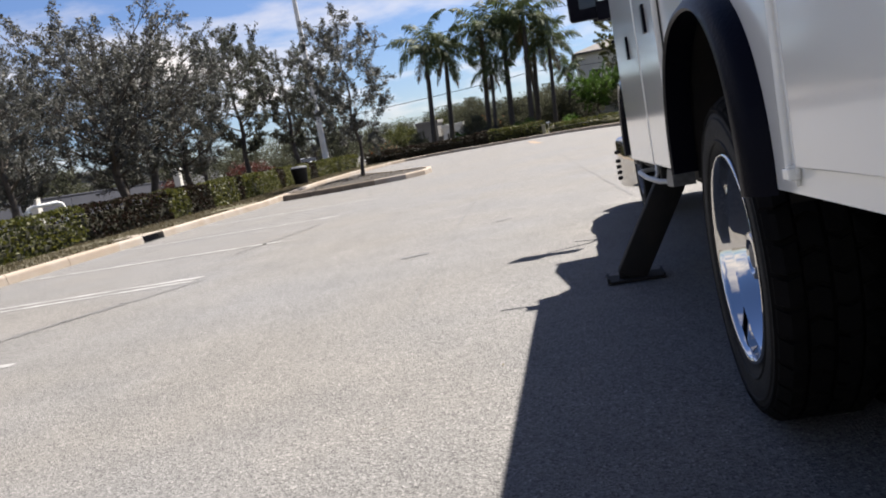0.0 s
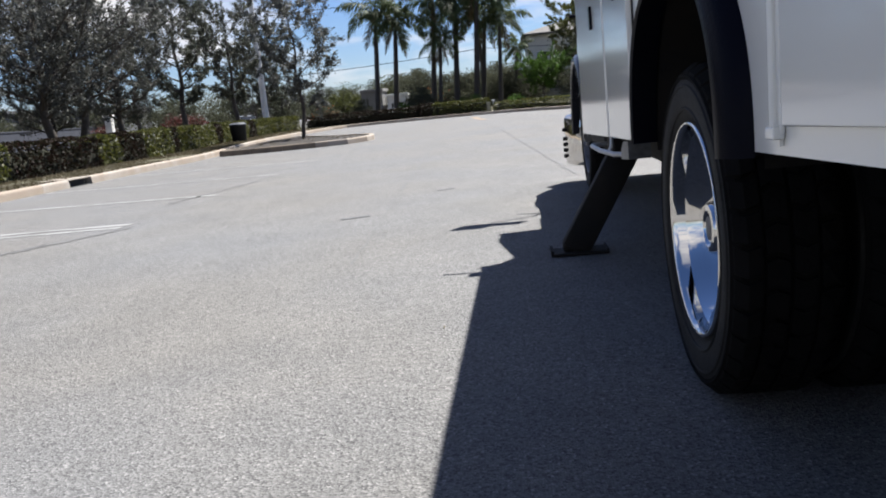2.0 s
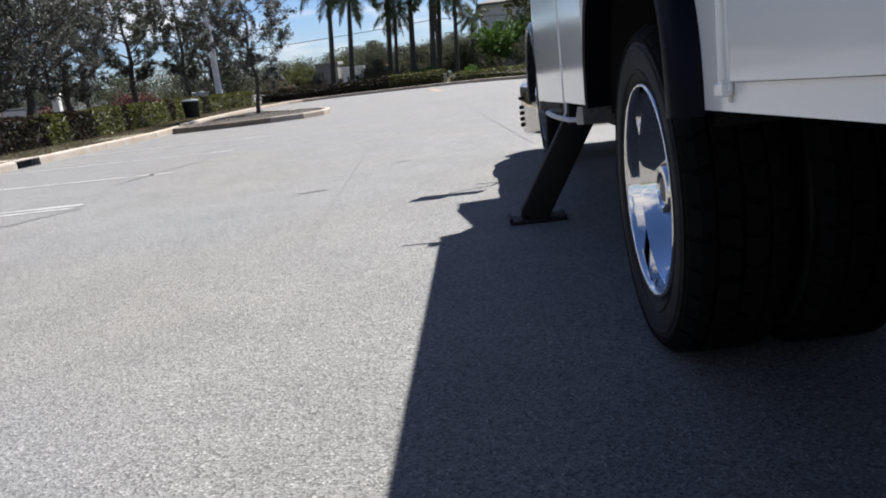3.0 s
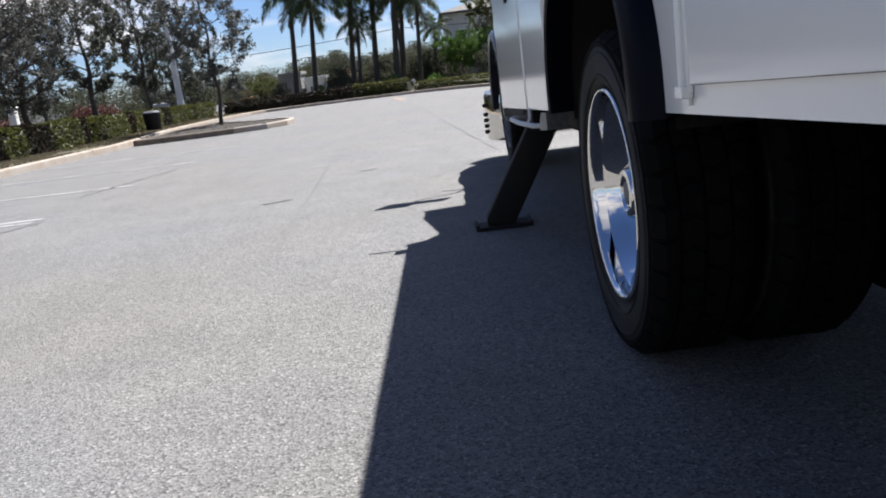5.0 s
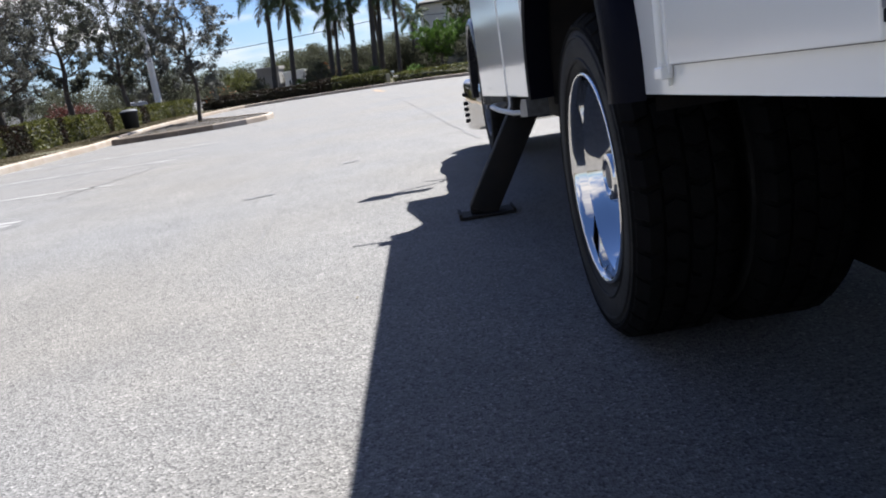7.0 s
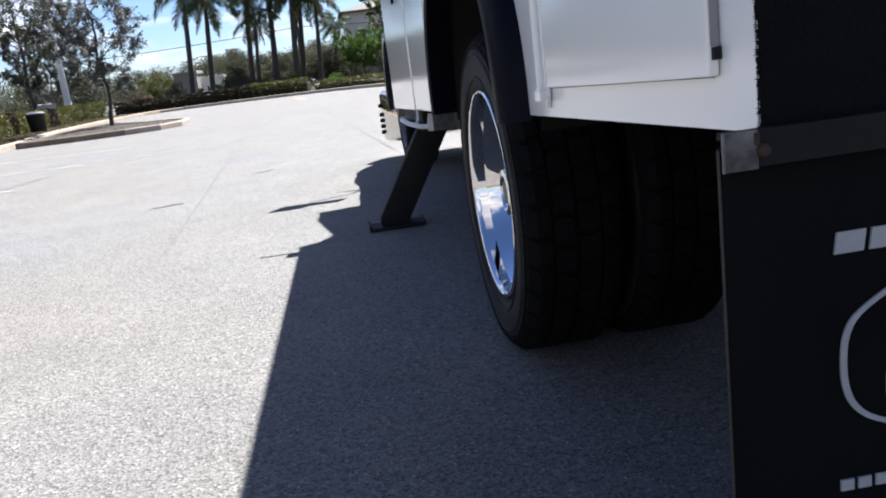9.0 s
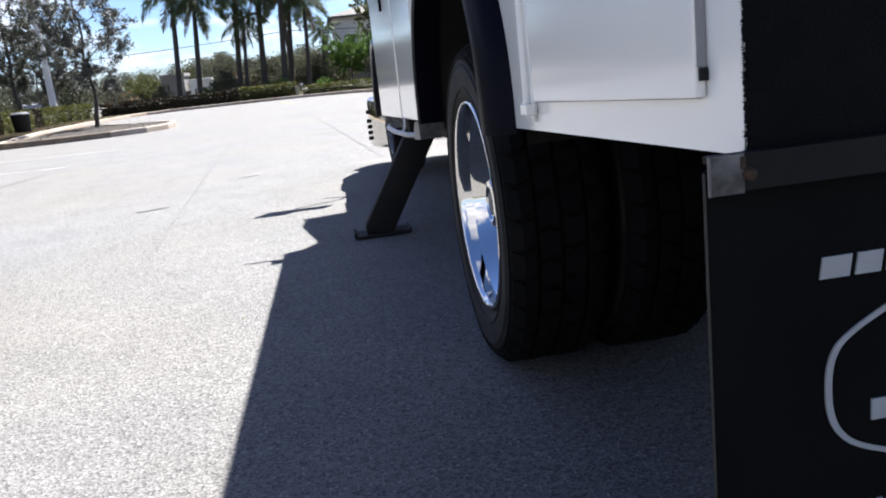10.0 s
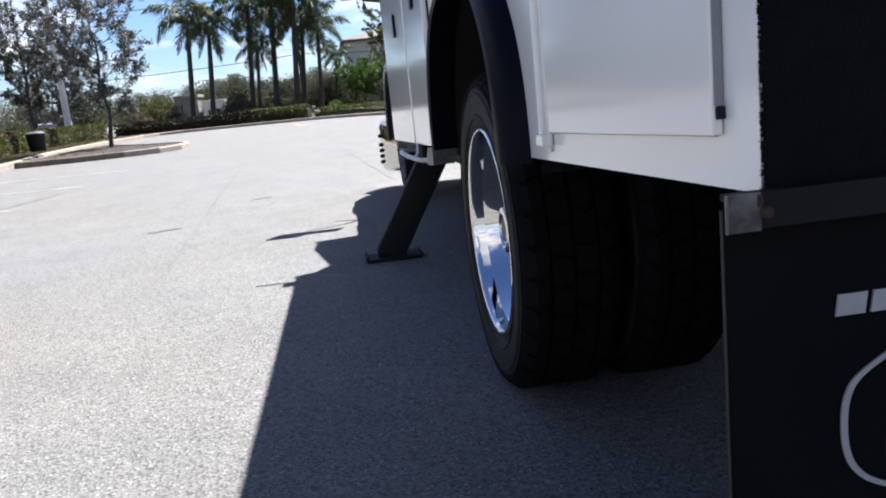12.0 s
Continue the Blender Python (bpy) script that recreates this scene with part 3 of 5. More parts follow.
def build_truck_body():
    # side wall with the wheel opening
    outline = [(2.85, BOTTOM), *arch(0.648, 0.475), (-1.6, BOTTOM), (-1.6, TOP), (2.85, TOP)]
    bm = bmesh.new()
    slab(bm, outline, "x", 0.0, 0.035)
    raked("side_panel", bm, M_WHITE, truck)
    bm = bmesh.new()
    box(bm, (0.035, 2.80, BOTTOM), (2.40, 2.85, TOP), 0.008)
    raked("front_panel", bm, M_WHITE, truck)
    bm = bmesh.new()
    box(bm, (0.002, -1.598, TOP - 0.03), (0.55, 2.848, TOP + 0.004), 0.012)
    slab(bm, [(0.004, 2.848), (-0.008, 2.945), (0.215, 3.055), (0.215, 2.848)], "z", TOP - 0.028, TOP + 0.002)
    raked("top_panel", bm, M_WHITE, truck)
    bm = bmesh.new()
    box(bm, (0.55, -1.58, TOP - 0.35), (2.40, 2.79, TOP - 0.31), 0.004)
    raked("bed_floor", bm, M_LINER, truck)
    bm = bmesh.new()
    box(bm, (2.40, -1.6, BOTTOM), (2.435, 2.85, TOP), 0.008)
    raked("side_panel", bm, M_WHITE, truck)
    # Unseen slab added across the body to stop sun leaking through.
    bm = bmesh.new()
    box(bm, (0.036, -1.598, 1.22), (2.399, 2.799, 1.26), 0.0)
    raked("underfloor", bm, M_CHASSIS, truck)
    # rear face coated in rough black liner with a ragged edge
    rng = random.Random(5)
    edge = [(0.001 + rng.uniform(-0.002, 0.002), BOTTOM + 0.004 + (TOP - BOTTOM - 0.008) * k / 500) for k in range(501)]
    bm = bmesh.new()
    slab(bm, [*edge, (2.43, TOP - 0.004), (2.43, BOTTOM + 0.004)], "y", -1.608, -1.600)
    raked("rear_panel", bm, M_LINER, truck, "rough black liner-coated rear panel with a ragged edge")
    bm = bmesh.new()
    for k in range(500):
        p, q = edge[k], edge[k + 1]
        d = 0.0045 * rng.random() ** 1.5 + 0.001
        bm.faces.new([bm.verts.new(c) for c in ((-0.0015, -1.606, p[1]), (-0.0015, -1.606, q[1]), (-0.0015, -1.603 + d, (p[1] + q[1]) / 2))])
    raked("liner_edge", bm, M_LINER, truck)
    # wheel well
    bm = bmesh.new()
    inner = arch(0.60, 0.462, base=0.04)
    a = [bm.verts.new((0.036, y, z)) for y, z in inner]
    b = [bm.verts.new((0.70, y, z)) for y, z in inner]
    for k in range(len(inner) - 1):
        bm.faces.new((a[k], a[k + 1], b[k + 1], b[k]))
    bm.faces.new(b)
    raked("wheel_well", bm, M_CHASSIS, truck)
    # flare: a shell that leans in from the panel to its lip
    bm = bmesh.new()
    rows = []
    for x, a_, b_ in ((0.0, 0.665, 0.49), (-0.028, 0.652, 0.481), (-0.05, 0.61, 0.46), (-0.055, 0.582, 0.448), (-0.048, 0.567, 0.441), (-0.02, 0.572, 0.444), (0.036, 0.59, 0.457)):
        rows.append([bm.verts.new((x, y, z)) for y, z in arch(a_, b_, steps=40, base=0.012)])
    for p, q in zip(rows, rows[1:]):
        for k in range(len(p) - 1):
            bm.faces.new((p[k], p[k + 1], q[k + 1], q[k]))
    bmesh.ops.holes_fill(bm, edges=[e for e in bm.edges if e.is_boundary and all(v.co.z < ARCH_Z for v in e.verts)])
    bmesh.ops.recalc_face_normals(bm, faces=bm.faces)
    raked("fender_flare", bm, M_BLACK_PLASTIC, truck, "scuffed black plastic fender flare", 50)


def build_truck_doors():
    def door(y0, y1, z0, z1, name="compartment_door", out=0.022, soft=0.007):
        bm = bmesh.new()
        box(bm, (-out, y0, z0), (-0.001, y1, z1), soft)
        made = raked(name, bm, M_WHITE, truck, "", 20)
        # Black strip paints the thin shadow under the door's bottom edge.
        bm = bmesh.new()
        box(bm, (-0.004, y0 + 0.012, z0 - 0.0012), (-0.0005, y1 - 0.004, z0 + 0.02))
        raked("seal", bm, M_BIN, made, "thin black strip painting the shadow under the door")
        return made

    rear = door(-1.532, -0.905, 0.750, 1.84, out=0.0125, soft=0.0025)
    first = door(0.73, 1.435, 0.692, 1.84)
    second = door(1.495, 2.83, 0.692, 1.84)
    for d, y in ((rear, -0.87), (first, 1.465)):
        bm = bmesh.new()
        box(bm, (-0.010, y - 0.022, 0.735), (-0.001, y + 0.022, 1.84), 0.003)
        tube(bm, [(-0.014, y, 0.735), (-0.014, y, 1.84)], [0.008, 0.008], 10)
        raked("hinge", bm, M_WHITE, d)
    for d, y, z in ((rear, -0.868, 0.727), (first, 1.465, 0.725), (second, 2.25, 0.725)):
        bm = bmesh.new()
        box(bm, (-0.022, y - 0.021, z), (-0.001, y + 0.021, z + 0.022), 0.003)
        box(bm, (-0.008, y - 0.012, z - 0.012), (-0.001, y - 0.004, z), 0.001)
        box(bm, (-0.020, y - 0.017, z + 0.022), (-0.004, y + 0.012, z + 0.027), 0.001)
        raked("hinge_bracket", bm, M_BRIGHT if d is not rear else M_WHITE, d)
    for d, y, z in ((first, 1.0, 1.285), (second, 1.93, 1.275)):
        bm = bmesh.new()
        box(bm, (-0.034, y - 0.03, z - 0.055), (-0.020, y + 0.03, z + 0.055), 0.004)
        raked("latch", bm, M_BLACK_PLASTIC, d, "black paddle latch")
    # Grey strip puts the shade of the recessed door side into colour.
    bm = bmesh.new()
    box(bm, (-0.0105, -1.5338, 0.779), (-0.001, -1.5322, 1.84), 0.0005)
    raked("edge_strip", bm, M_DOOR_SIDE, rear, "grey strip along the door edge for its shaded recessed side")
    bm = bmesh.new()
    box(bm, (-0.0095, -1.537, 0.766), (-0.0005, -1.5322, 0.7785), 0.001)
    raked("end_cap", bm, M_BIN, rear, "black end cap")
    bm = bmesh.new()
    box(bm, (-0.004, 0.700, 0.9), (-0.0005, 0.716, 1.84), 0.0)
    raked("door_gap", bm, M_CHASSIS, first)


def build_wheel(x_out, y, name, flip=1, hub_out=0.0, metal=M_CHROME, label="polished chrome deep-dish wheel"):
    """A truck wheel: the rim is the part, with tyre, hub, nuts and hand holes under it."""
    zc = 0.455
    c = (x_out, y, zc)
    def X(pr):
        return [(flip * a, r) for a, r in pr]
    bm = bmesh.new()
    lathe(bm, X([(0.19, 0.262), (0.05, 0.275), (0.026, 0.296), (0.012, 0.304), (0.003, 0.303), (-0.002, 0.2985), (-0.001, 0.2935), (0.005, 0.289), (0.018, 0.286), (0.040, 0.283), (0.075, 0.276), (0.115, 0.262), (0.145, 0.236), (0.160, 0.205),
                 (0.164, 0.175), (0.158, 0.135), (0.150, 0.115)]), 72, "x", c)
    rim = part(name, bm, metal, truck, label, 60)
    bm = bmesh.new()
    half = [(0.048, 0.288), (0.018, 0.303), (0.001, 0.322), (-0.0065, 0.352), (-0.007, 0.392), (0.000, 0.420), (0.016, 0.434), (0.040, 0.438)]
    full = half + [(0.25 - a, r) for a, r in half[::-1]]
    lathe(bm, X(full), 80, "x", c, close=True)
    ring = [(0.002, 0.330), (-0.0055, 0.332), (-0.0085, 0.339), (-0.004, 0.343)]
    lathe(bm, X(ring), 80, "x", c, close=True)
    ring = [(-0.005, 0.392), (-0.0095, 0.396), (-0.0085, 0.401), (-0.003, 0.404)]
    lathe(bm, X(ring), 80, "x", c, close=True)
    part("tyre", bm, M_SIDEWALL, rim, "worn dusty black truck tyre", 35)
    bm = bmesh.new()
    lathe(bm, X([(-0.004, 0.418), (-0.006, 0.425), (0.016, 0.441), (0.040, 0.4435), (0.21, 0.4435), (0.234, 0.441), (0.256, 0.425), (0.254, 0.418)]), 72, "x", c, close=True)
    # chunky staggered lugs with bowed leading edges, the shoulder ones reaching down the sidewall
    count = 36
    for r, (a, b) in enumerate(((-0.004, 0.060), (0.069, 0.119), (0.131, 0.181), (0.190, 0.254))):
        for k in range(count):
            m = Matrix.Translation(c) @ Matrix.Rotation(2 * math.pi * (k + 0.5 * (r % 2)) / count, 4, "X")
            outer = r in (0, 3)
            w = 0.0335
            mid, bow = (a + b) / 2, 0.011 if r % 2 else -0.011
            ring = [(a, -w), (mid, -w + bow), (b, -w), (b, w), (mid, w + bow), (a, w)]
            t = bmesh.new()
            lo, hi = [], []
            for x, y_ in ring:
                edge = outer and (x < 0 or x > 0.25)
                lo.append(t.verts.new((flip * x, y_, 0.414 if edge else 0.438)))
                hi.append(t.verts.new((flip * (x + (0.006 if x < 0 else -0.006) if edge else x), y_ * 0.93, 0.436 if edge else 0.4565)))
            t.faces.new(hi)
            for i in range(6):
                t.faces.new((lo[i], lo[(i + 1) % 6], hi[(i + 1) % 6], hi[i]))
            bmesh.ops.recalc_face_normals(t, faces=t.faces)
            merge(bm, t, m)
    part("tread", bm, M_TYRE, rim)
    bm = bmesh.new()
    lathe(bm, X([(0.165, 0.098), (0.13, 0.088), (0.09, 0.080), (0.068 + hub_out, 0.074), (0.058 + hub_out, 0.066), (0.056 + hub_out, 0.052), (0.064 + hub_out, 0.046), (0.068 + hub_out, 0.001)]), 40, "x", c)
    part("hub", bm, metal, rim, "", 40)
    bm = bmesh.new()
    lathe(bm, X([(0.066 + hub_out, 0.036), (0.060 + hub_out, 0.034), (0.057 + hub_out, 0.020), (0.057 + hub_out, 0.001)]), 24, "x", c)
    part("hub_cap", bm, M_STEEL, rim, "dull grey hub cap", 40)
    for k in range(10):
        t = 2 * math.pi * k / 10 + 0.2
        bm = bmesh.new()
        lathe(bm, X([(0.158, 0.012), (0.146, 0.011), (0.143, 0.008)]), 6, "x", (c[0], c[1] + 0.143 * math.cos(t), c[2] + 0.143 * math.sin(t)))
        part("lug_nut", bm, metal, rim)
    # Dark discs on the rim paint the shade inside its hand holes.
    for k in range(5):
        t = 2 * math.pi * k / 5 + 0.5
        bm = bmesh.new()
        lathe(bm, X([(0.152, 0.026), (0.172, 0.026)]), 16, "x", (c[0], c[1] + 0.207 * math.cos(t), c[2] + 0.207 * math.sin(t)))
        part("hand_hole", bm, M_OPENING_SHADE, rim)
    return rim


def build_flap():
    bm = bmesh.new()
    box(bm, (-0.040, -1.604, 0.13), (0.62, -1.594, 0.742), 0.003)
    flap = part("mud_flap", bm, M_FLAP, truck, "black rubber mud flap with grey printed emblem", 40)
    y0, y1 = -1.6065, -1.6042
    def bar(x0, x1, z0, z1, slant=0.0):
        bm = bmesh.new()
        slab(bm, [(x0, z0), (x1, z0), (x1 + slant, z1), (x0 + slant, z1)], "y", y0, y1)
        part("print_bar", bm, M_FLAP_PRINT, flap)
    x = 0.068
    for w in (0.030, 0.026, 0.024, 0.012, 0.024, 0.024, 0.024, 0.024, 0.024, 0.024):
        bar(x, x + w, 0.6265, 0.6475, 0.003)
        x += w + 0.006
    x = 0.072
    for w in (0.014, 0.014, 0.014, 0.006, 0.014, 0.014, 0.014, 0.006, 0.014, 0.014, 0.014, 0.014):
        bar(x, x + w, 0.376, 0.388)
        x += w + 0.005
    bar(0.122, 0.140, 0.475, 0.497)
    bar(0.140, 0.23, 0.475, 0.484)
    # rounded six-sided emblem ring
    corners = [(0.073, 0.551), (0.073, 0.478), (0.108, 0.443), (0.260, 0.408), (0.410, 0.443), (0.445, 0.478), (0.445, 0.551), (0.410, 0.580), (0.260, 0.652), (0.108, 0.580)]
    ring = []
    for i, p in enumerate(corners):
        a, b, q = Vector(corners[i - 1]), Vector(p), Vector(corners[(i + 1) % len(corners)])
        for u in (0.0, 0.17, 0.33, 0.5, 0.67, 0.83, 1.0):
            ring.append(b.lerp(a, 0.45) * (1 - u) ** 2 + b * 2 * u * (1 - u) + b.lerp(q, 0.45) * u ** 2)
    mid = Vector((0.26, 0.52))
    bm = bmesh.new()
    rows = []
    for y in (y0, y1):
        for d in (0.0, 0.0068):
            rows.append([bm.verts.new((p.x + (mid - p).normalized().x * d, y, p.y + (mid - p).normalized().y * d)) for p in ring])
    n = len(ring)
    for p, q in ((0, 1), (2, 3), (0, 2), (1, 3)):
        for k in range(n):
            bm.faces.new((rows[p][k], rows[p][(k + 1) % n], rows[q][(k + 1) % n], rows[q][k]))
    bmesh.ops.recalc_face_normals(bm, faces=bm.faces)
    part("emblem_outline", bm, M_FLAP_PRINT, flap, "grey printed rounded emblem outline")
    bm = bmesh.new()
    box(bm, (-0.0408, -1.6045, 0.135), (-0.0402, -1.5985, 0.74), 0.0005)
    part("worn_edge", bm, M_FLAP_EDGE, flap, "worn olive-grey rubber edge")
    # steel angle that holds the flap
    bm = bmesh.new()
    slab(bm, [(-1.622, 0.724), (-1.6175, 0.724), (-1.6175, 0.7505), (-1.6085, 0.7505), (-1.6085, 0.757), (-1.622, 0.757)], "x", -0.0445, 0.70)
    angle = part("flap_bracket", bm, M_ANGLE, truck, "dull steel angle bracket holding the flap")
    # Paler plate over the bracket's left end, blotched by the noise.
    bm = bmesh.new()
    slab(bm, [(-1.6245, 0.7225), (-1.6222, 0.7225), (-1.6222, 0.757), (-1.6245, 0.757)], "x", -0.045, -0.014)
    part("bright_end", bm, M_BLOTCHED, angle, "paler blotched end plate")
    bm = bmesh.new()
    box(bm, (-0.047, -1.6255, 0.722), (-0.0451, -1.6215, 0.7575), 0.0006)
    part("cut_edge", bm, M_STEEL, angle)
    bm = bmesh.new()
    lathe(bm, [(-1.630, 0.001), (-1.6295, 0.004), (-1.627, 0.006), (-1.622, 0.0065)], 14, "y", (-0.009, 0, 0.7385))
    part("bolt", bm, M_RUST, angle, "rusty bolt head", 40)
    bm = bmesh.new()
    box(bm, (-0.0175, -1.626, 0.744), (-0.0125, -1.6225, 0.755), 0.001)
    part("weld_tab", bm, M_RUST, angle)


def build_outrigger():
    bm = bmesh.new()
    def along_leg(u):
        return Vector((0.155 - 0.325 * u, 2.07, 0.585 - 0.56 * u))
    d = (along_leg(1) - along_leg(0)).normalized()
    turn = d.to_track_quat("Z", "Y").to_matrix().to_4x4()
    t = bmesh.new()
    ln = (along_leg(1) - along_leg(-0.05)).length
    box(t, (-0.075, -0.05, 0.0), (0.075, 0.05, ln), 0.008)
    m = Matrix.Translation(along_leg(-0.05)) @ turn
    flip_axis = (m.to_3x3() @ Vector((0, 1, 0)))
    if abs(flip_axis.y) < 0.7:
        m = m @ Matrix.Rotation(math.pi / 2, 4, "Z")
    merge(bm, t, m)
    leg = part("stabiliser_leg", bm, M_CHASSIS, truck, "black steel stabiliser leg swung down to the ground", 40)
    bm = bmesh.new()
    box(bm, (-0.29, 1.98, 0.004), (-0.005, 2.16, 0.020), 0.006)
    box(bm, (-0.302, 1.98, 0.005), (-0.287, 2.16, 0.036), 0.005)
    box(bm, (-0.008, 1.98, 0.005), (0.004, 2.16, 0.032), 0.005)
    part("foot_plate", bm, M_CHASSIS, leg, "flat steel foot plate")
    bm = bmesh.new()
    box(bm, (-0.235, 2.03, 0.02), (-0.09, 2.11, 0.07), 0.01)
    part("foot_pivot", bm, M_CHASSIS, leg)
    bm = bmesh.new()
    box(bm, (0.05, 1.93, 0.50), (0.75, 2.21, 0.70), 0.012)
    part("stabiliser_housing", bm, M_CHASSIS, truck)
    # bent bright tube under the doors, hung from a post, and its gusset
    bm = bmesh.new()
    tube(bm, [(0.03, 2.06, 0.575), (-0.035, 2.045, 0.575), (-0.052, 1.98, 0.575), (-0.048, 1.64, 0.575), (-0.02, 1.34, 0.575), (0.02, 1.24, 0.578), (0.07, 1.20, 0.58)], [0.0115] * 7, 10)
    step = part("step_tube", bm, M_BRIGHT, truck, "bent bright steel tube under the doors", 40)
    bm = bmesh.new()
    tube(bm, [(-0.012, 1.46, 0.675), (-0.014, 1.46, 0.60), (-0.030, 1.46, 0.578)], [0.009] * 3, 10)
    part("post", bm, M_BRIGHT, step, "", 40)
    bm = bmesh.new()
    slab(bm, [(1.02, 0.575), (1.24, 0.560), (1.24, 0.600), (1.17, 0.640), (1.02, 0.645)], "x", 0.0, 0.09)
    part("gusset", bm, M_STEEL, step)


def build_chassis():
    bm = bmesh.new()
    for x in (0.78, 1.60):
        box(bm, (x, -1.58, 0.62), (x + 0.09, 5.3, 0.86), 0.01)
    part("frame_rail", bm, M_CHASSIS, truck)
    bm = bmesh.new()
    lathe(bm, [(0.30, 0.07), (0.9, 0.07), (1.0, 0.16), (1.2, 0.21), (1.4, 0.16), (1.5, 0.07), (2.1, 0.07)], 20, "x", (0, 0, 0.455))
    part("rear_axle", bm, M_CHASSIS, truck, smooth=40)
    bm = bmesh.new()
    box(bm, (0.40, 4.74, 0.38), (2.05, 4.86, 0.50), 0.03)
    part("front_axle", bm, M_CHASSIS, truck)
    bm = bmesh.new()
    box(bm, (0.12, 2.95, 0.46), (0.72, 3.95, 0.80), 0.05)
    part("fuel_tank", bm, M_CHASSIS, truck)
    bm = bmesh.new()
    box(bm, (0.14, 0.72, 0.535), (0.74, 1.88, 0.70), 0.03)
    box(bm, (0.30, 1.0, 0.50), (0.5, 1.5, 0.565), 0.02)
    part("under_box", bm, M_CHASSIS, truck)
    # Unseen block added to hide lit ground and darken under the truck.
    bm = bmesh.new()
    box(bm, (0.76, -1.45, 0.30), (1.85, -0.62, 1.0), 0.04)
    part("under_box", bm, M_CHASSIS, truck)
    # Unseen sheet added to block light and lit ground from the far side.
    bm = bmesh.new()
    slab(bm, [(-1.57, 0.13), (0.70, 0.13), (0.70, 1.20), (-1.57, 1.20)], "x", 0.715, 0.735)
    part("splash_shield", bm, M_CHASSIS, truck)


def build_cab():
    # cab shell with open window frames
    bm = bmesh.new()
    slab(bm, [(2.95, 0.75), (4.10, 0.70), (4.20, 1.10), (4.02, 1.17), (2.95, 1.17)], "x", 0.12, 0.16)
    slab(bm, [(2.95, 1.17), (3.10, 1.17), (3.10, 1.74), (2.95, 1.70)], "x", 0.14, 0.18)
    slab(bm, [(3.60, 1.17), (3.66, 1.17), (4.05, 1.94), (3.99, 1.96)], "x", 0.14, 0.18)
    slab(bm, [(2.95, 0.75), (4.10, 0.70), (4.20, 1.10), (4.02, 1.17), (2.95, 1.17)], "x", 2.24, 2.28)
    slab(bm, [(2.95, 1.17), (3.10, 1.17), (3.10, 1.74), (2.95, 1.70)], "x", 2.22, 2.26)
    slab(bm, [(3.60, 1.17), (3.66, 1.17), (4.05, 1.94), (3.99, 1.96)], "x", 2.22, 2.26)
    box(bm, (0.16, 2.95, 0.75), (2.24, 2.99, 1.72), 0.01)
    box(bm, (0.16, 2.97, 0.72), (2.24, 4.1, 0.77), 0.01)
    part("cab", bm, M_WHITE, truck, smooth=40)
    bm = bmesh.new()
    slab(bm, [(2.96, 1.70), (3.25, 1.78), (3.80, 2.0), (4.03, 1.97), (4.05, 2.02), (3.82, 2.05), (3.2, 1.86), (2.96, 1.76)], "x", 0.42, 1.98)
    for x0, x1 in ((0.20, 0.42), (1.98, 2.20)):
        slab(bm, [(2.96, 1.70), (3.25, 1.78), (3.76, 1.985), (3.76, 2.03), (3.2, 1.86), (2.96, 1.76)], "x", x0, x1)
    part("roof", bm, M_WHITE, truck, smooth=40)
    # Unseen see-through corners added so a sunlit patch falls beside the cab.
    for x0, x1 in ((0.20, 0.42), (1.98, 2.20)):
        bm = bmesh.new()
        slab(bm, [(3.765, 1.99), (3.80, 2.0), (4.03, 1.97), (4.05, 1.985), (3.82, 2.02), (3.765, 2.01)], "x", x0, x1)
        part("roof_light_pane", bm, M_CAB_GLASS, truck, "see-through roof corner added to pass a patch of sunlight")
    for x0, x1 in ((0.15, 0.156), (2.244, 2.25)):
        bm = bmesh.new()
        slab(bm, [(3.10, 1.17), (3.60, 1.17), (3.98, 1.955), (3.80, 1.99), (3.10, 1.73)], "x", x0, x1)
        part("side_window", bm, M_CAB_GLASS, truck)
    bm = bmesh.new()
    slab(bm, [(3.72, 0.70), (5.40, 0.66), (5.44, 0.50), (5.60, 0.50), (5.66, 1.05), (5.52, 1.33), (3.72, 1.345)], "x", 0.20, 2.20)
    part("hood", bm, M_WHITE, truck, smooth=40)
    # front fender flare
    bm = bmesh.new()
    rows = []
    for x, r in ((0.20, 0.66), (0.12, 0.655), (0.095, 0.63), (0.093, 0.60), (0.105, 0.585), (0.20, 0.585)):
        rows.append([bm.verts.new((x, 4.82 + r * math.cos(t), 0.50 + r * math.sin(t))) for t in (math.pi * (k / 30 * 1.04 - 0.02) for k in range(31))])
    for p, q in zip(rows, rows[1:]):
        for k in range(30):
            bm.faces.new((p[k], p[k + 1], q[k + 1], q[k]))
    bm.faces.new([r[0] for r in rows])
    bm.faces.new([r[-1] for r in rows][::-1])
    bmesh.ops.recalc_face_normals(bm, faces=bm.faces)
    part("front_flare", bm, M_FLARE_GLOSS, truck, "black plastic front fender flare", 50)
    bm = bmesh.new()
    slab(bm, [(0.02, 5.66), (0.09, 5.48), (0.22, 5.34), (0.26, 5.58), (2.14, 5.58), (2.18, 5.34), (2.31, 5.48), (2.38, 5.66), (2.25, 5.75), (0.15, 5.75)], "z", 0.155, 0.64)
    bmesh.ops.bevel(bm, geom=bm.edges[:], offset=0.055, segments=5, profile=0.5, affect="EDGES")
    bumper = part("front_bumper", bm, M_CHROME, truck, "chrome front bumper with a row of studs", 40)
    for z in (0.25, 0.305, 0.36, 0.415, 0.50):
        bm = bmesh.new()
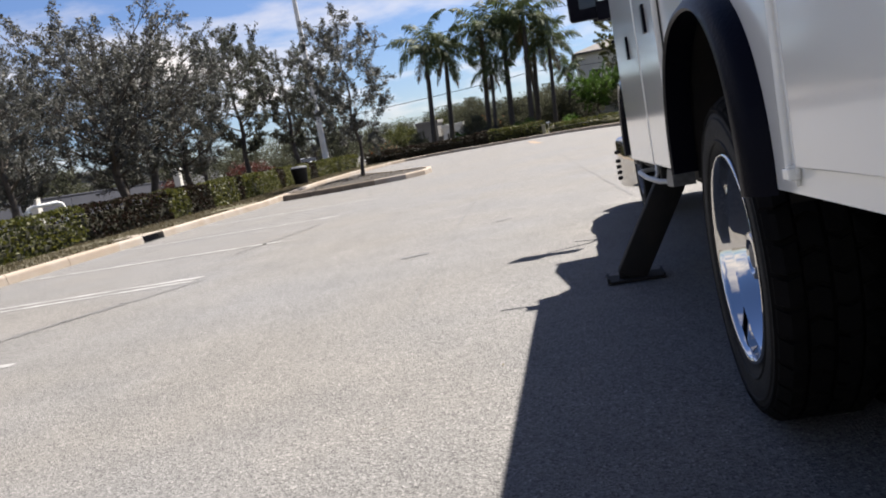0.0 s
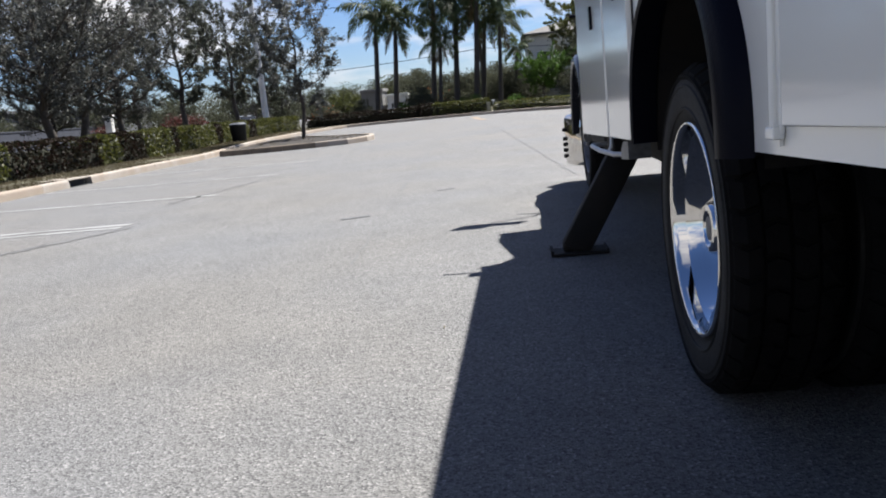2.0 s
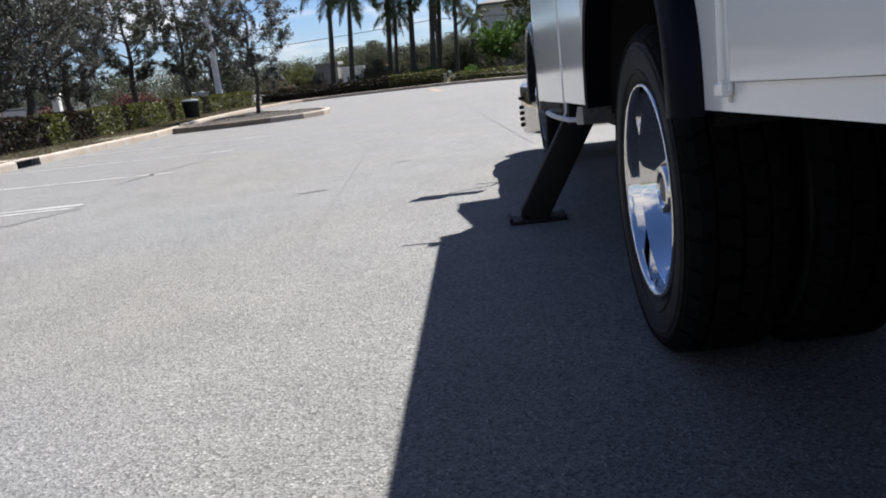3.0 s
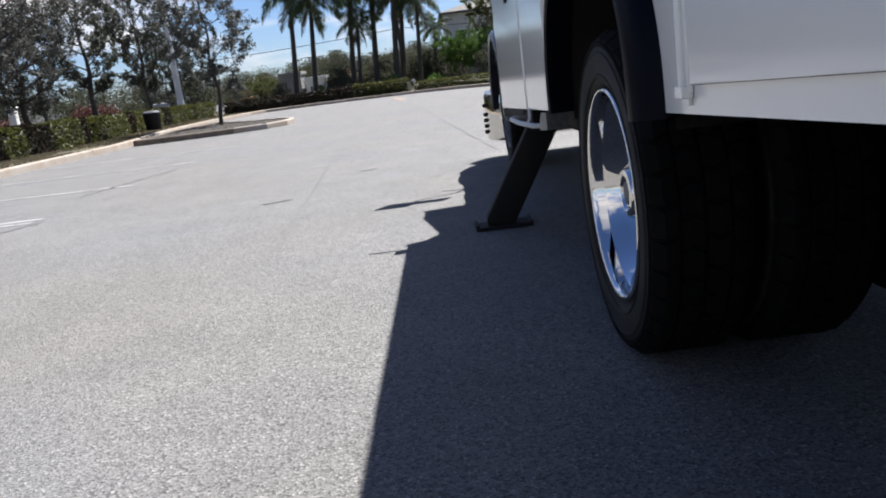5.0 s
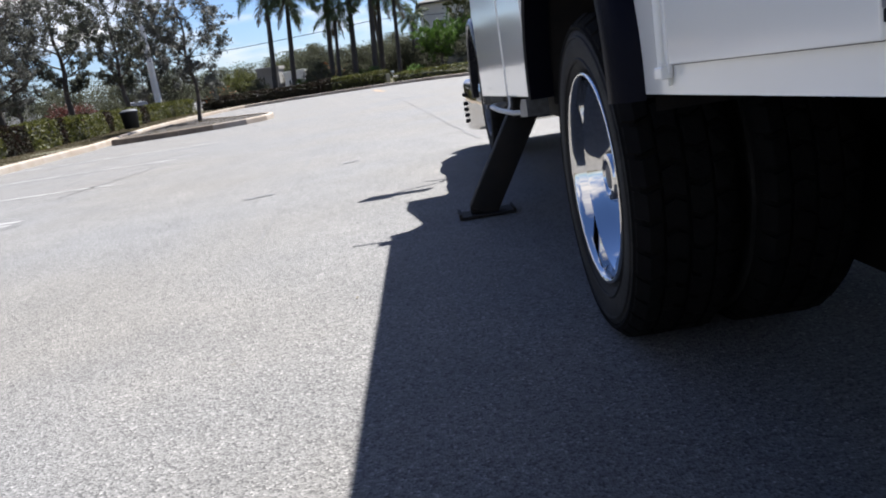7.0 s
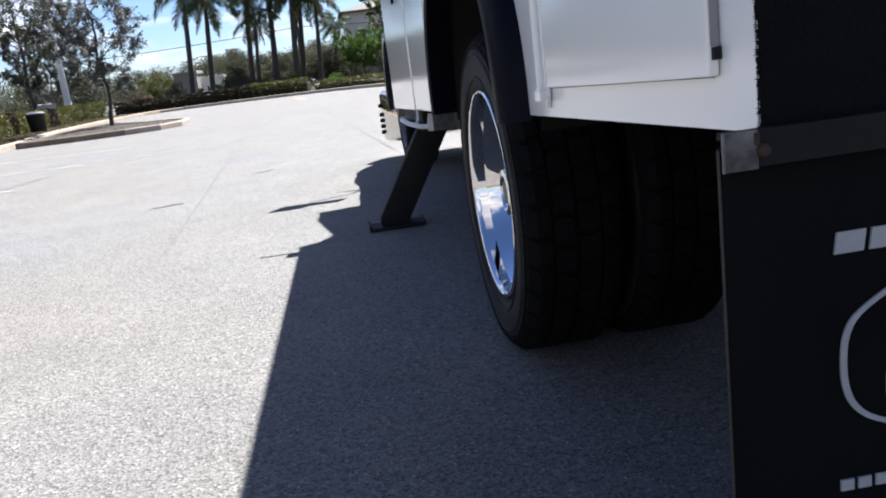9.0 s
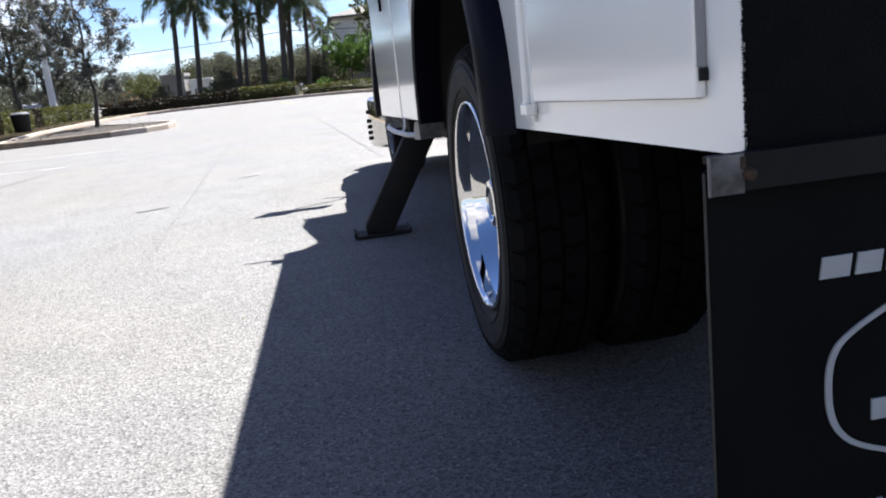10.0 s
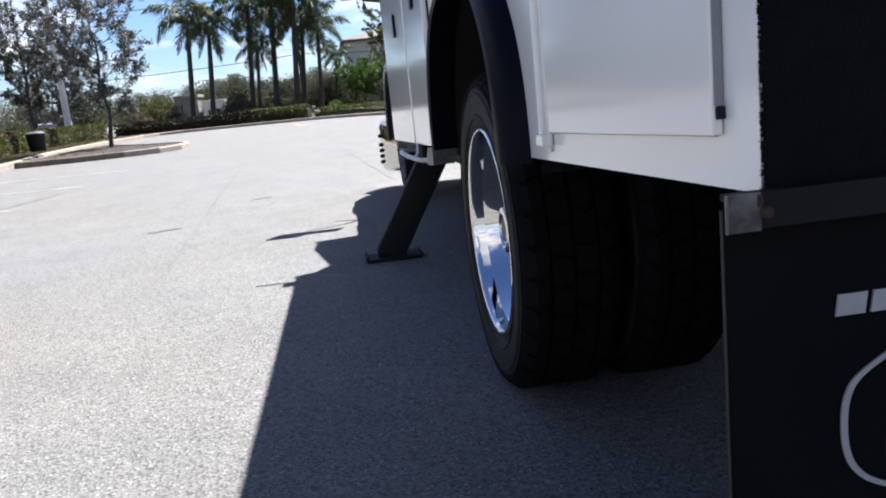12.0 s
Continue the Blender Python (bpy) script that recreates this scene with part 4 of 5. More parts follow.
        lathe(bm, [(-0.012, 0.001), (-0.011, 0.016), (0.0, 0.019), (0.04, 0.018)], 14, "x", (0.026, 5.62, z))
        part("stud", bm, M_ANGLE, bumper, smooth=40)
    # mirror on its arms
    bm = bmesh.new()
    box(bm, (-0.236, 4.29, 1.63), (0.005, 4.35, 1.90), 0.028)
    mirror = part("mirror", bm, M_BLACK_PLASTIC, truck, "large black door mirror", 40)
    bm = bmesh.new()
    box(bm, (-0.15, 4.2855, 1.72), (-0.02, 4.2895, 1.875), 0.002)
    part("mirror_glass", bm, M_GLASS, mirror)
    for z in (1.64,):
        bm = bmesh.new()
        box(bm, (-0.02, 4.28, z - 0.03), (0.20, 4.32, z + 0.12), 0.008)
        part("mirror_arm", bm, M_BLACK_PLASTIC, mirror)
    for a, b in (((-0.05, 4.36, 1.63), (0.25, 4.50, 1.60)), ((0.25, 4.50, 1.605), (0.25, 4.52, 1.342)), ((0.075, 4.58, 1.45), (0.25, 4.515, 1.45))):
        bm = bmesh.new()
        tube(bm, [a, b], [0.013, 0.013], 8)
        part("mirror_brace", bm, M_BLACK_PLASTIC, mirror)
    bm = bmesh.new()
    tube(bm, [(0.02, 2.825, 1.895), (-0.10, 2.835, 1.90), (-0.19, 2.84, 1.905)], [0.012, 0.011, 0.009], 8)
    box(bm, (-0.055, 2.74, 1.875), (0.0, 2.82, 1.905), 0.006)
    raked("grab_rod", bm, M_CHASSIS, truck)


build_truck_body()
build_truck_doors()
build_wheel(0.024, 0.0, "rear_wheel", hub_out=-0.014)
build_wheel(0.325, 0.0, "inner_rear_wheel", metal=M_CHASSIS, label="black inner dual wheel")
# Darker steel paints out the sky's reflection in this wheel's dish.
build_wheel(0.165, 4.81, "front_wheel", hub_out=-0.06, metal=M_STEEL, label="front wheel darkened with steel to paint out sky reflections")
build_wheel(2.405, 0.0, "rear_wheel", flip=-1)
build_wheel(2.33, 4.81, "front_wheel", flip=-1, hub_out=-0.06)
build_flap()
build_outrigger()
build_chassis()
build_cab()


# ---- hedges ----
def hedge(name, line, width, height, z0, mat, label, density, leaf, seed, bump=0.10, dark=()):
    """A clipped hedge along a line: a dark core of stems and many leaves over its top and sides."""
    rng = np.random.default_rng(seed)
    thing = empty(name, label, "hedge")
    pts = along(line, 0.5)
    bm = bmesh.new()
    for a, b in zip(pts, pts[1:]):
        d = Vector((b[0] - a[0], b[1] - a[1]))
        ang = math.atan2(d.y, d.x)
        h = height - 0.16 + 0.05 * math.sin(a[0] * 1.7 + a[1] * 2.3)
        box(bm, (-0.02, -width / 2 + 0.2, 0), (d.length + 0.02, width / 2 - 0.2, h - 0.06), 0.03, Matrix.Translation((a[0], a[1], z0)) @ Matrix.Rotation(ang, 4, "Z"))
    part("core", bm, M_HEDGE_CORE, thing)
    groups = [[], []]
    for a, b in zip(pts, pts[1:]):
        d = Vector((b[0] - a[0], b[1] - a[1]))
        t = d.normalized()
        n = int(density * d.length * (width + 2 * height))
        u, w = rng.random(n), rng.random(n) * (width + 2 * height)
        for uu, ww, r in zip(u, w, rng.random(n)):
            px, py = a[0] + d.x * uu, a[1] + d.y * uu
            swell = bump * (noise.noise(Vector((px * 1.3, py * 1.3, ww * 1.4))) + 0.5 * noise.noise(Vector((px * 4, py * 4, ww * 4))))
            if ww < height:
                off, z = -width / 2 - swell, ww
            elif ww < height + width:
                off, z = ww - height - width / 2, height + swell
            else:
                off, z = width / 2 + swell, 2 * height + width - ww
            edge = 0.06 * (z / height) ** 4
            off *= 1 - edge
            inside = r * 0.10
            off -= math.copysign(inside, off) if abs(off) > inside else 0
            pos = (px - t.y * off, py + t.x * off, z0 + max(z, 0.02))
            # Dark stretches put tree shade into the leaf colour; noise adds scattered patches.
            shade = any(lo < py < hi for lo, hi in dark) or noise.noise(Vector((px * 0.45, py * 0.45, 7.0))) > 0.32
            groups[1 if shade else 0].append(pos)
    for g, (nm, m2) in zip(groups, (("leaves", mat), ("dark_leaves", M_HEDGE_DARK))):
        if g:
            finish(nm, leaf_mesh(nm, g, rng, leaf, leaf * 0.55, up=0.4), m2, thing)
    return thing


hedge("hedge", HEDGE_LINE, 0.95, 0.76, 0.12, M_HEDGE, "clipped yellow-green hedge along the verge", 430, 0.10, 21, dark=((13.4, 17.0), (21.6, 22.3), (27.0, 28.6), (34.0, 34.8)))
hedge("hedge", [(-12.4, 45.6), (-10.2, 45.0), (-8.4, 44.8), (-5.2, 44.4)], 1.0, 0.62, 0.12, M_HEDGE_DARK, "clipped hedge at the lot's end, shade put into its dark reddish-green leaves", 420, 0.11, 22)
hedge("hedge", [(-5.6, 44.42), (-3.2, 44.0), (-1.45, 43.4)], 1.0, 0.70, 0.12, M_HEDGE, "yellow-green clipped hedge at the lot's end", 380, 0.11, 23)
hedge("hedge", [(-1.3, 43.2), (0.6, 41.0), (2.0, 38.8), (3.4, 37.2), (12.0, 36.6)], 0.8, 0.45, 0.12, M_HEDGE, "low yellow-green clipped hedge at the lot's end", 260, 0.09, 24)


# ---- trees ----
def grow_tree(name, seed, height, spread, trunk_r, leaf_mat, label, clear=0.22, leaves=42, leaf=0.07, limbs=15, lean=0.0, bare=0.0):
    """A tree: tapered trunk, limbs, twigs, and leaves in loose sprays along the twigs."""
    rng = np.random.default_rng(seed)
    thing = empty(name, label, "tree")
    bm = bmesh.new()
    top = height * 0.93
    n = 12
    spine = [Vector((lean * (k / n) ** 1.5 + 0.06 * math.sin(k * 1.3 + seed), 0.06 * math.cos(k * 1.1 + seed * 2), top * k / n)) for k in range(n + 1)]
    tube(bm, [Vector((spine[0].x, spine[0].y, -0.1))] + spine, [trunk_r * 1.35] + [trunk_r * (1.15 - 1.08 * k / n) + 0.006 for k in range(n + 1)], 9)
    part("trunk", bm, M_BARK, thing, smooth=60)
    bm = bmesh.new()
    sprays = []
    for k in range(limbs):
        f = clear + (0.97 - clear) * (k + rng.random() * 0.6) / limbs
        base = spine[0].lerp(spine[-1], 0) if f <= 0 else spine[min(int(f * n), n - 1)].lerp(spine[min(int(f * n) + 1, n)], f * n - int(f * n))
        az = k * 2.4 + rng.uniform(-0.5, 0.5)
        reach = spread * (0.35 + 0.75 * math.sin(math.pi * min(1.0, (1 - f) / (1 - clear) * 0.82 + 0.13))) * rng.uniform(0.7, 1.15)
        rise = reach * rng.uniform(0.35, 0.75) + 0.25 * f
        d = Vector((math.cos(az), math.sin(az), 0))
        pts = [base + d * reach * u + Vector((0, 0, rise * u ** 1.3)) + Vector(rng.normal(0, 0.05, 3)) * u for u in (0, 0.25, 0.5, 0.75, 1.0)]
        r0 = trunk_r * (0.5 - 0.33 * f)
        tube(bm, pts, [r0, r0 * 0.8, r0 * 0.6, r0 * 0.4, 0.006], 5)
        for j in range(11):
            u = 0.22 + 0.78 * (j + rng.random()) / 11
            i = min(int(u * 4), 3)
            p = pts[i].lerp(pts[i + 1], u * 4 - i)
            d2 = (d * rng.uniform(0.0, 0.8) + Vector(rng.normal(0, 0.5, 3)) + Vector((0, 0, rng.uniform(0.15, 1.1)))).normalized()
            ln = reach * rng.uniform(0.22, 0.45) + 0.15
            tip = p + d2 * ln + Vector((0, 0, -0.05))
            tube(bm, [p, p.lerp(tip, 0.5) + Vector(rng.normal(0, 0.03, 3)), tip], [r0 * 0.35 + 0.004, r0 * 0.2 + 0.003, 0.003], 4)
            for q in range(int(leaves * rng.uniform(0.25, 1.75))):
                w = rng.random() ** 0.7
                sprays.append(p.lerp(tip, 0.2 + 0.9 * w) + Vector(rng.normal(0, 0.085 - 0.045 * w, 3)))
    for k in range(leaves * 3):
        w = rng.random()
        sprays.append(spine[-1] + Vector((0, 0, -0.9 + 1.4 * w)) + Vector(rng.normal(0, 0.10 - 0.06 * w, 3)))
    part("branchwork", bm, M_BARK, thing)
    sprays = np.array([tuple(s) for s in sprays])
    finish("crown", leaf_mesh("crown", sprays, rng, leaf, leaf * 0.5, up=0.2), leaf_mat, thing)
    return thing


def place(ob, x, y, z, turn=0.0, size=1.0):
    ob.matrix_basis = Matrix.Translation((x, y, z)) @ Matrix.Rotation(turn, 4, "Z") @ Matrix.Scale(size, 4)
    return ob


def again(ob, x, y, z, turn=0.0, size=1.0):
    made = copy_thing(ob, pose(x, y, z, 0, 0, math.degrees(turn)))
    made.scale = (size, size, size)
    return made


oak_a = place(grow_tree("oak_tree", 31, 5.1, 2.6, 0.13, M_OAK_GREY, "grey-green oak tree with a full crown behind the hedge", clear=0.27, leaves=80, limbs=24, leaf=0.092), -13.4, 19.8, 0.12)
oak_b = place(grow_tree("oak_tree", 32, 6.3, 1.75, 0.11, M_OAK, "dark green oak tree with a slender airy crown behind the hedge", clear=0.27, leaves=84, limbs=20, leaf=0.105), -13.3, 29.3, 0.12)
oak_c = place(grow_tree("oak_tree", 36, 5.3, 1.5, 0.062, M_OAK_GREY, "slender grey-green oak tree on the planting island", clear=0.2, leaves=78, limbs=19, leaf=0.095, lean=-0.1), -7.72, 26.0, 0.10)
again(oak_a, -13.6, 15.2, 0.12, 2.1, 0.74)
again(oak_a, -13.5, 21.9, 0.12, 3.3, 0.99)
again(oak_a, -13.5, 24.3, 0.12, 5.0, 0.87)
again(oak_a, -16.6, 16.6, 0.0, 1.0, 0.78)
again(oak_a, -15.4, 23.4, 0.0, 4.0, 0.8)
again(oak_a, -17.5, 21.0, 0.0, 5.6, 0.9)
again(oak_b, -17.0, 33.0, 0.0, 2.6, 0.75)
again(oak_a, -18.5, 13.0, 0.0, 3.1, 0.9)
again(oak_b, -13.5, 36.0, 0.12, 1.2, 1.0)
again(oak_b, -14.0, 42.8, 0.12, 4.4, 0.9)
again(oak_c, -16.2, 47.5, 0.0, 0.4, 0.95)
again(oak_a, -23.5, 27.0, 0.0, 0.2, 0.9)
again(oak_a, -19.5, 18.0, 0.0, 1.7, 0.9)
again(oak_a, -16.3, 12.6, 0.0, 4.4, 0.72)


# ---- royal palms ----
def grow_palm(seed, height, crown, label, dead=1):
    rng = np.random.default_rng(seed)
    thing = empty("royal_palm", label, "palm tree", group="row of palms")
    bm = bmesh.new()
    lathe(bm, [(-0.2, 0.25), (0.3, 0.21), (height * 0.45, 0.185), (height * 0.75, 0.165), (height * 0.9, 0.14)], 14, "z")
    part("trunk", bm, M_PALM_TRUNK, thing, smooth=60)
    bm = bmesh.new()
    lathe(bm, [(height * 0.9, 0.165), (height * 0.93, 0.17), (height * 1.0, 0.11), (height * 1.03, 0.05)], 12, "z")
    part("crownshaft", bm, M_CROWNSHAFT, thing, smooth=60)
    fronds = 12
    for k in range(fronds + dead):
        old = k >= fronds
        az = k * 2.4 + rng.uniform(-0.3, 0.3)
        tilt = radians(84 - 122 * (k / fronds) ** 0.72) if not old else radians(-65)
        ln = crown * rng.uniform(0.85, 1.1)
        d = Vector((math.cos(az), math.sin(az), 0))
        pts, p, ang = [], Vector((0, 0, height * 1.0)), tilt
        for s in range(11):
            pts.append(p.copy())
            p = p + (d * math.cos(ang) + Vector((0, 0, math.sin(ang)))) * ln / 10
            ang -= radians(3 + 10 * s / 10) * (1.25 if not old else 0.3)
        bm = bmesh.new()
        tube(bm, pts, [0.035 - 0.003 * s for s in range(11)], 4)
        side = Vector((-d.y, d.x, 0))
        for s in range(10, 100, 2):
            f = s / 10
            i = min(int(f), 9)
            q = pts[i].lerp(pts[i + 1], f - i)
            t = (pts[i + 1] - pts[i]).normalized()
            ll = crown * 0.27 * math.sin(math.pi * min(0.97, 0.15 + f / 11.5)) + 0.06
            for sg in (-1, 1):
                out = (side * sg * rng.uniform(0.35, 0.8) + t * 0.45 + Vector((0, 0, rng.uniform(-0.9, 0.25)))).normalized()
                w = t * 0.045
                mid, tip = q + out * ll * 0.55, q + out * ll + Vector((0, 0, -ll * rng.uniform(0.15, 0.45)))
                a, b, c2, e, g = (bm.verts.new(v) for v in (q - w * 0.6, q + w * 0.6, mid + w, tip, mid - w))
                bm.faces.new((a, b, c2, g))
                bm.faces.new((g, c2, e))
        part("frond", bm, M_PALM_DEAD if old else M_PALM, thing)
    return thing


PALM_LABEL = "tall royal palm with a grey trunk and drooping fronds"
LEAN = Matrix.Rotation(radians(4.5), 4, "Y")


def leaning(ob, x, y, turn, size, extra=0.0):
    ob.matrix_basis = Matrix.Translation((x - 0.27, y, 0.12)) @ LEAN @ Matrix.Rotation(radians(extra), 4, "Y") @ Matrix.Rotation(turn, 4, "Z") @ Matrix.Scale(size, 4)
    return ob


palm_a = leaning(grow_palm(41, 8.0, 3.3, PALM_LABEL), -10.35, 60.0, 0.0, 1.0)
palm_b = leaning(grow_palm(42, 7.3, 3.1, PALM_LABEL, 2), -9.0, 60.5, 0.0, 1.0, 0.6)
for k, (source, x, y, turn, size) in enumerate(((palm_a, -6.05, 60.5, 1.3, 1.02), (palm_b, -5.45, 59.0, 2.7, 0.72), (palm_b, -4.30, 61.0, 4.0, 1.12), (palm_a, -2.75, 60.0, 5.1, 1.08),
                                                (palm_b, -2.35, 63.0, 0.7, 1.0), (palm_a, -0.95, 60.0, 3.0, 0.82), (palm_b, 0.25, 66.0, 2.0, 0.62))):
    leaning(copy_thing(source, Matrix.Identity(4)), x, y, turn, size, 0.9 * math.sin(k * 2.1))


# ---- shrubs and trees behind ----
def bush(name, seed, width, height, mat, label, category, count, leaf, clear=0.0, spots=None):
    """A rounded bush or low tree with an uneven outline, its leaves gathered in clumps."""
    rng = np.random.default_rng(seed)
    thing = empty(name, label, category)
    bm = bmesh.new()
    clumps = []
    for k in range(26):
        az, f = k * 2.4, rng.random() ** 0.6
        r = width / 2 * f * rng.uniform(0.75, 1.15)
        z = clear + (height - clear) * (0.15 + 0.85 * rng.random()) * math.sqrt(max(0.08, 1 - 0.75 * f * f))
        tip = Vector((r * math.cos(az), r * math.sin(az), z))
        tube(bm, [Vector((0.03 * math.cos(az), 0.03 * math.sin(az), -0.05)), Vector((tip.x * 0.35, tip.y * 0.35, tip.z * 0.55)), tip], [0.05 * width / 2 + 0.015, 0.025 * width / 2 + 0.01, 0.006], 5)
        clumps.append(tip)
    part("branchwork", bm, M_BARK, thing)
    c = np.array([tuple(v) for v in clumps])
    size = rng.uniform(0.12, 0.26, len(c)) * (width + height) / 2.6
    idx = rng.integers(0, len(c), count)
    pos = c[idx] + np.clip(rng.normal(0, 1, (count, 3)), -1.5, 1.5) * size[idx][:, None] * np.array([0.8, 0.8, 0.6])
    pos[:, 2] = np.clip(pos[:, 2], 0.03, None)
    finish("foliage", leaf_mesh("foliage", pos, rng, leaf, leaf * 0.6), mat, thing)
    if spots:
        cut = rng.choice(count, count // 14, replace=False)
        finish("blossom", leaf_mesh("blossom", pos[cut] + (0, -0.05, 0.03), rng, leaf, leaf * 0.8), spots, thing)
    return thing


low_a = place(bush("background_tree", 51, 4.6, 3.3, M_BACK_LEAF, "dusty green tree behind the palms", "tree", 7500, 0.13, 0.6), -7.6, 68.0, 0)
low_b = place(bush("background_tree", 52, 3.8, 2.8, M_BACK_LEAF, "dusty green tree behind the palms", "tree", 6600, 0.125, 0.4), -4.2, 67.0, 0)
for k, (x, y, s) in enumerate(((-8.6, 69, 1.1), (-6.0, 70, 1.05), (-2.2, 68, 0.95), (-0.4, 67, 1.0), (0.9, 66, 0.8), (-10.2, 74, 1.15), (-16.6, 74, 0.9), (-3.0, 74, 1.15), (-17.0, 70, 0.9),
                               (3.6, 72, 1.2), (6.5, 66, 1.3), (-20.5, 68, 1.0), (-24.0, 66, 1.1), (-28.0, 62, 1.1), (-32.0, 58, 1.2), (9.5, 62, 1.2), (-8.8, 72, 1.15), (-5.0, 66, 0.8), (-1.2, 71, 1.1), (0.6, 69, 0.95), (-18.6, 73, 0.9))):
    again((low_a, low_b)[k % 2], x, y, 0.0, k * 1.7, s)
for k, (x, y) in enumerate(((-29.5, 36), (-31.8, 44), (-27.6, 28), (-32.8, 51), (-35, 47), (-38, 41), (-24.5, 58), (-39, 34), (-40, 28), (-21.5, 61), (-33, 42), (-18.5, 62))):
    again((low_a, low_b)[k % 2], x, y, 0.0, k * 1.3, 1.0 + 0.08 * (k % 3))
for k in range(9):
    again((low_b, low_a)[k % 2], -16.0 + 2.1 * k, 76.0 + (k * 7) % 4, 0.0, k * 2.3, 1.0 + 0.06 * (k % 4))
orange = place(bush("flowering_shrub", 53, 2.2, 1.5, M_BACK_LEAF, "green shrub dotted with orange blossom", "shrub", 2200, 0.11, 0.2, M_ORANGE), -15.0, 62.0, 0.0)
again(orange, -7.0, 65.0, 0.12, 1.0, 1.3)
again(low_b, -7.0, 57.5, 0.12, 0.8, 0.66)
again(low_b, -11.6, 59.0, 0.12, 3.8, 0.5)
red = place(bush("flowering_shrub", 54, 2.4, 1.5, M_RED, "shrub covered in red blossom", "shrub", 2600, 0.11, 0.2), -19.0, 42.0, 0.0)
again(red, -20.0, 35.5, 0.0, 2.0, 0.8)
again(red, -21.5, 51.0, 0.0, 4.0, 1.0)
place(grow_tree("shade_tree", 55, 2.35, 1.75, 0.10, M_GREEN_LEAF, "bright green low shade tree beside the house", clear=0.42, leaves=80, limbs=24, leaf=0.12), 1.95, 57.0, 0.12)
shrub = place(bush("shrub", 56, 1.8, 1.1, M_GREEN_LEAF, "low green shrub by the palms", "shrub", 1800, 0.11), -3.4, 57.5, 0.12)
again(shrub, 0.0, 57.0, 0.12, 1.0, 0.75)
again(shrub, -8.0, 57.5, 0.12, 2.4, 0.9)
yellow = place(bush("background_tree", 57, 2.9, 3.0, M_OLIVE_LEAF, "yellow-green tree beyond the far hedge", "tree", 3600, 0.14, 0.4), -14.9, 68.5, 0)
again(yellow, -11.6, 71.0, 0.0, 2.0, 1.1)
tall = place(grow_tree("background_tree", 34, 7.6, 2.3, 0.12, M_OLIVE_LEAF, "tall light green tree before the house", clear=0.3, leaves=70, limbs=20, leaf=0.17), 4.9, 63.0, 0.0)
again(low_a, 6.6, 59.5, 0.12, 2.2, 1.4)


# ---- poles and cables ----
def build_light_pole():
    thing = empty("light_pole", "tall tapered concrete light pole", "light pole")
    bm = bmesh.new()
    lathe(bm, [(0.0, 0.185), (4.0, 0.155), (11.0, 0.11)], 12, "z")
    part("pole", bm, M_POLE, thing, smooth=60)
    bm = bmesh.new()
    lathe(bm, [(-0.05, 0.28), (0.35, 0.28), (0.4, 0.25)], 16, "z")
    part("base", bm, M_POLE, thing, smooth=40)
    return thing


place(build_light_pole(), -13.75, 41.5, 0.12)


def build_utility_line():
    thing = empty("utility_pole", "wooden utility pole carrying cables", "utility pole")
    bm = bmesh.new()
    tube(bm, [(0, 0, -0.2), (0, 0, 9.9)], [0.15, 0.11], 10)
    part("pole", bm, M_WOOD, thing, smooth=60)
    bm = bmesh.new()
    box(bm, (-0.7, -0.05, 9.55), (0.7, 0.05, 9.67), 0.01)
    part("crossarm", bm, M_WOOD, thing)
    return thing


pole = place(build_utility_line(), -2.6, 66.0, 0.0)
again(pole, 40.0, 66.0, 0.0)
again(pole, -45.0, 66.0, 0.0)
for z, sag in ((4.87, 0.7), (9.62, 0.35)):
    thing = empty("overhead_cable", "thin black overhead cable between poles", "cable", group="overhead cables")
    bm = bmesh.new()
    for x0, x1 in ((-45.0, -2.6), (-2.6, 40.0)):
        pts = [(x0 + (x1 - x0) * k / 16, 66.0, z - sag * (1 - (k / 8 - 1) ** 2)) for k in range(17)]
        tube(bm, pts, [0.025] * 17, 5)
    part("cable", bm, M_WIRE, thing)


# ---- litter bin, sign ----
def build_bin():
    thing = empty("litter_bin", "black plastic litter bin with sun glare painted on its lid", "litter bin")
    bm = bmesh.new()
    lathe(bm, [(0.0, 0.24), (0.02, 0.255), (0.72, 0.30), (0.76, 0.315), (0.80, 0.315)], 24, "z")
    part("barrel", bm, M_BIN, thing, smooth=40)
    # The lid's grey stands in for sun glare on its top.
    bm = bmesh.new()
    lathe(bm, [(0.80, 0.32), (0.84, 0.31), (0.90, 0.22), (0.915, 0.10)], 24, "z")
    part("lid", bm, M_STEEL, thing, "lid painted grey for the sun's glare on its top", 40)
    return thing


place(build_bin(), -11.1, 28.9, 0.12).scale = (1.05, 1.05, 0.82)


def build_sign():
    thing = empty("small_sign", "small white sign on a post by the hedge", "sign")
    bm = bmesh.new()
    tube(bm, [(0, 0, 0), (0, 0, 0.78)], [0.03, 0.03], 8)
    part("post", bm, M_POLE, thing)
    bm = bmesh.new()
    box(bm, (-0.12, -0.05, 0.76), (0.12, -0.03, 0.87), 0.005)
    part("plate", bm, M_TRIM_WHITE, thing)
    return thing


place(build_sign(), -1.42, 43.0, 0.12, 0.0, 0.72)


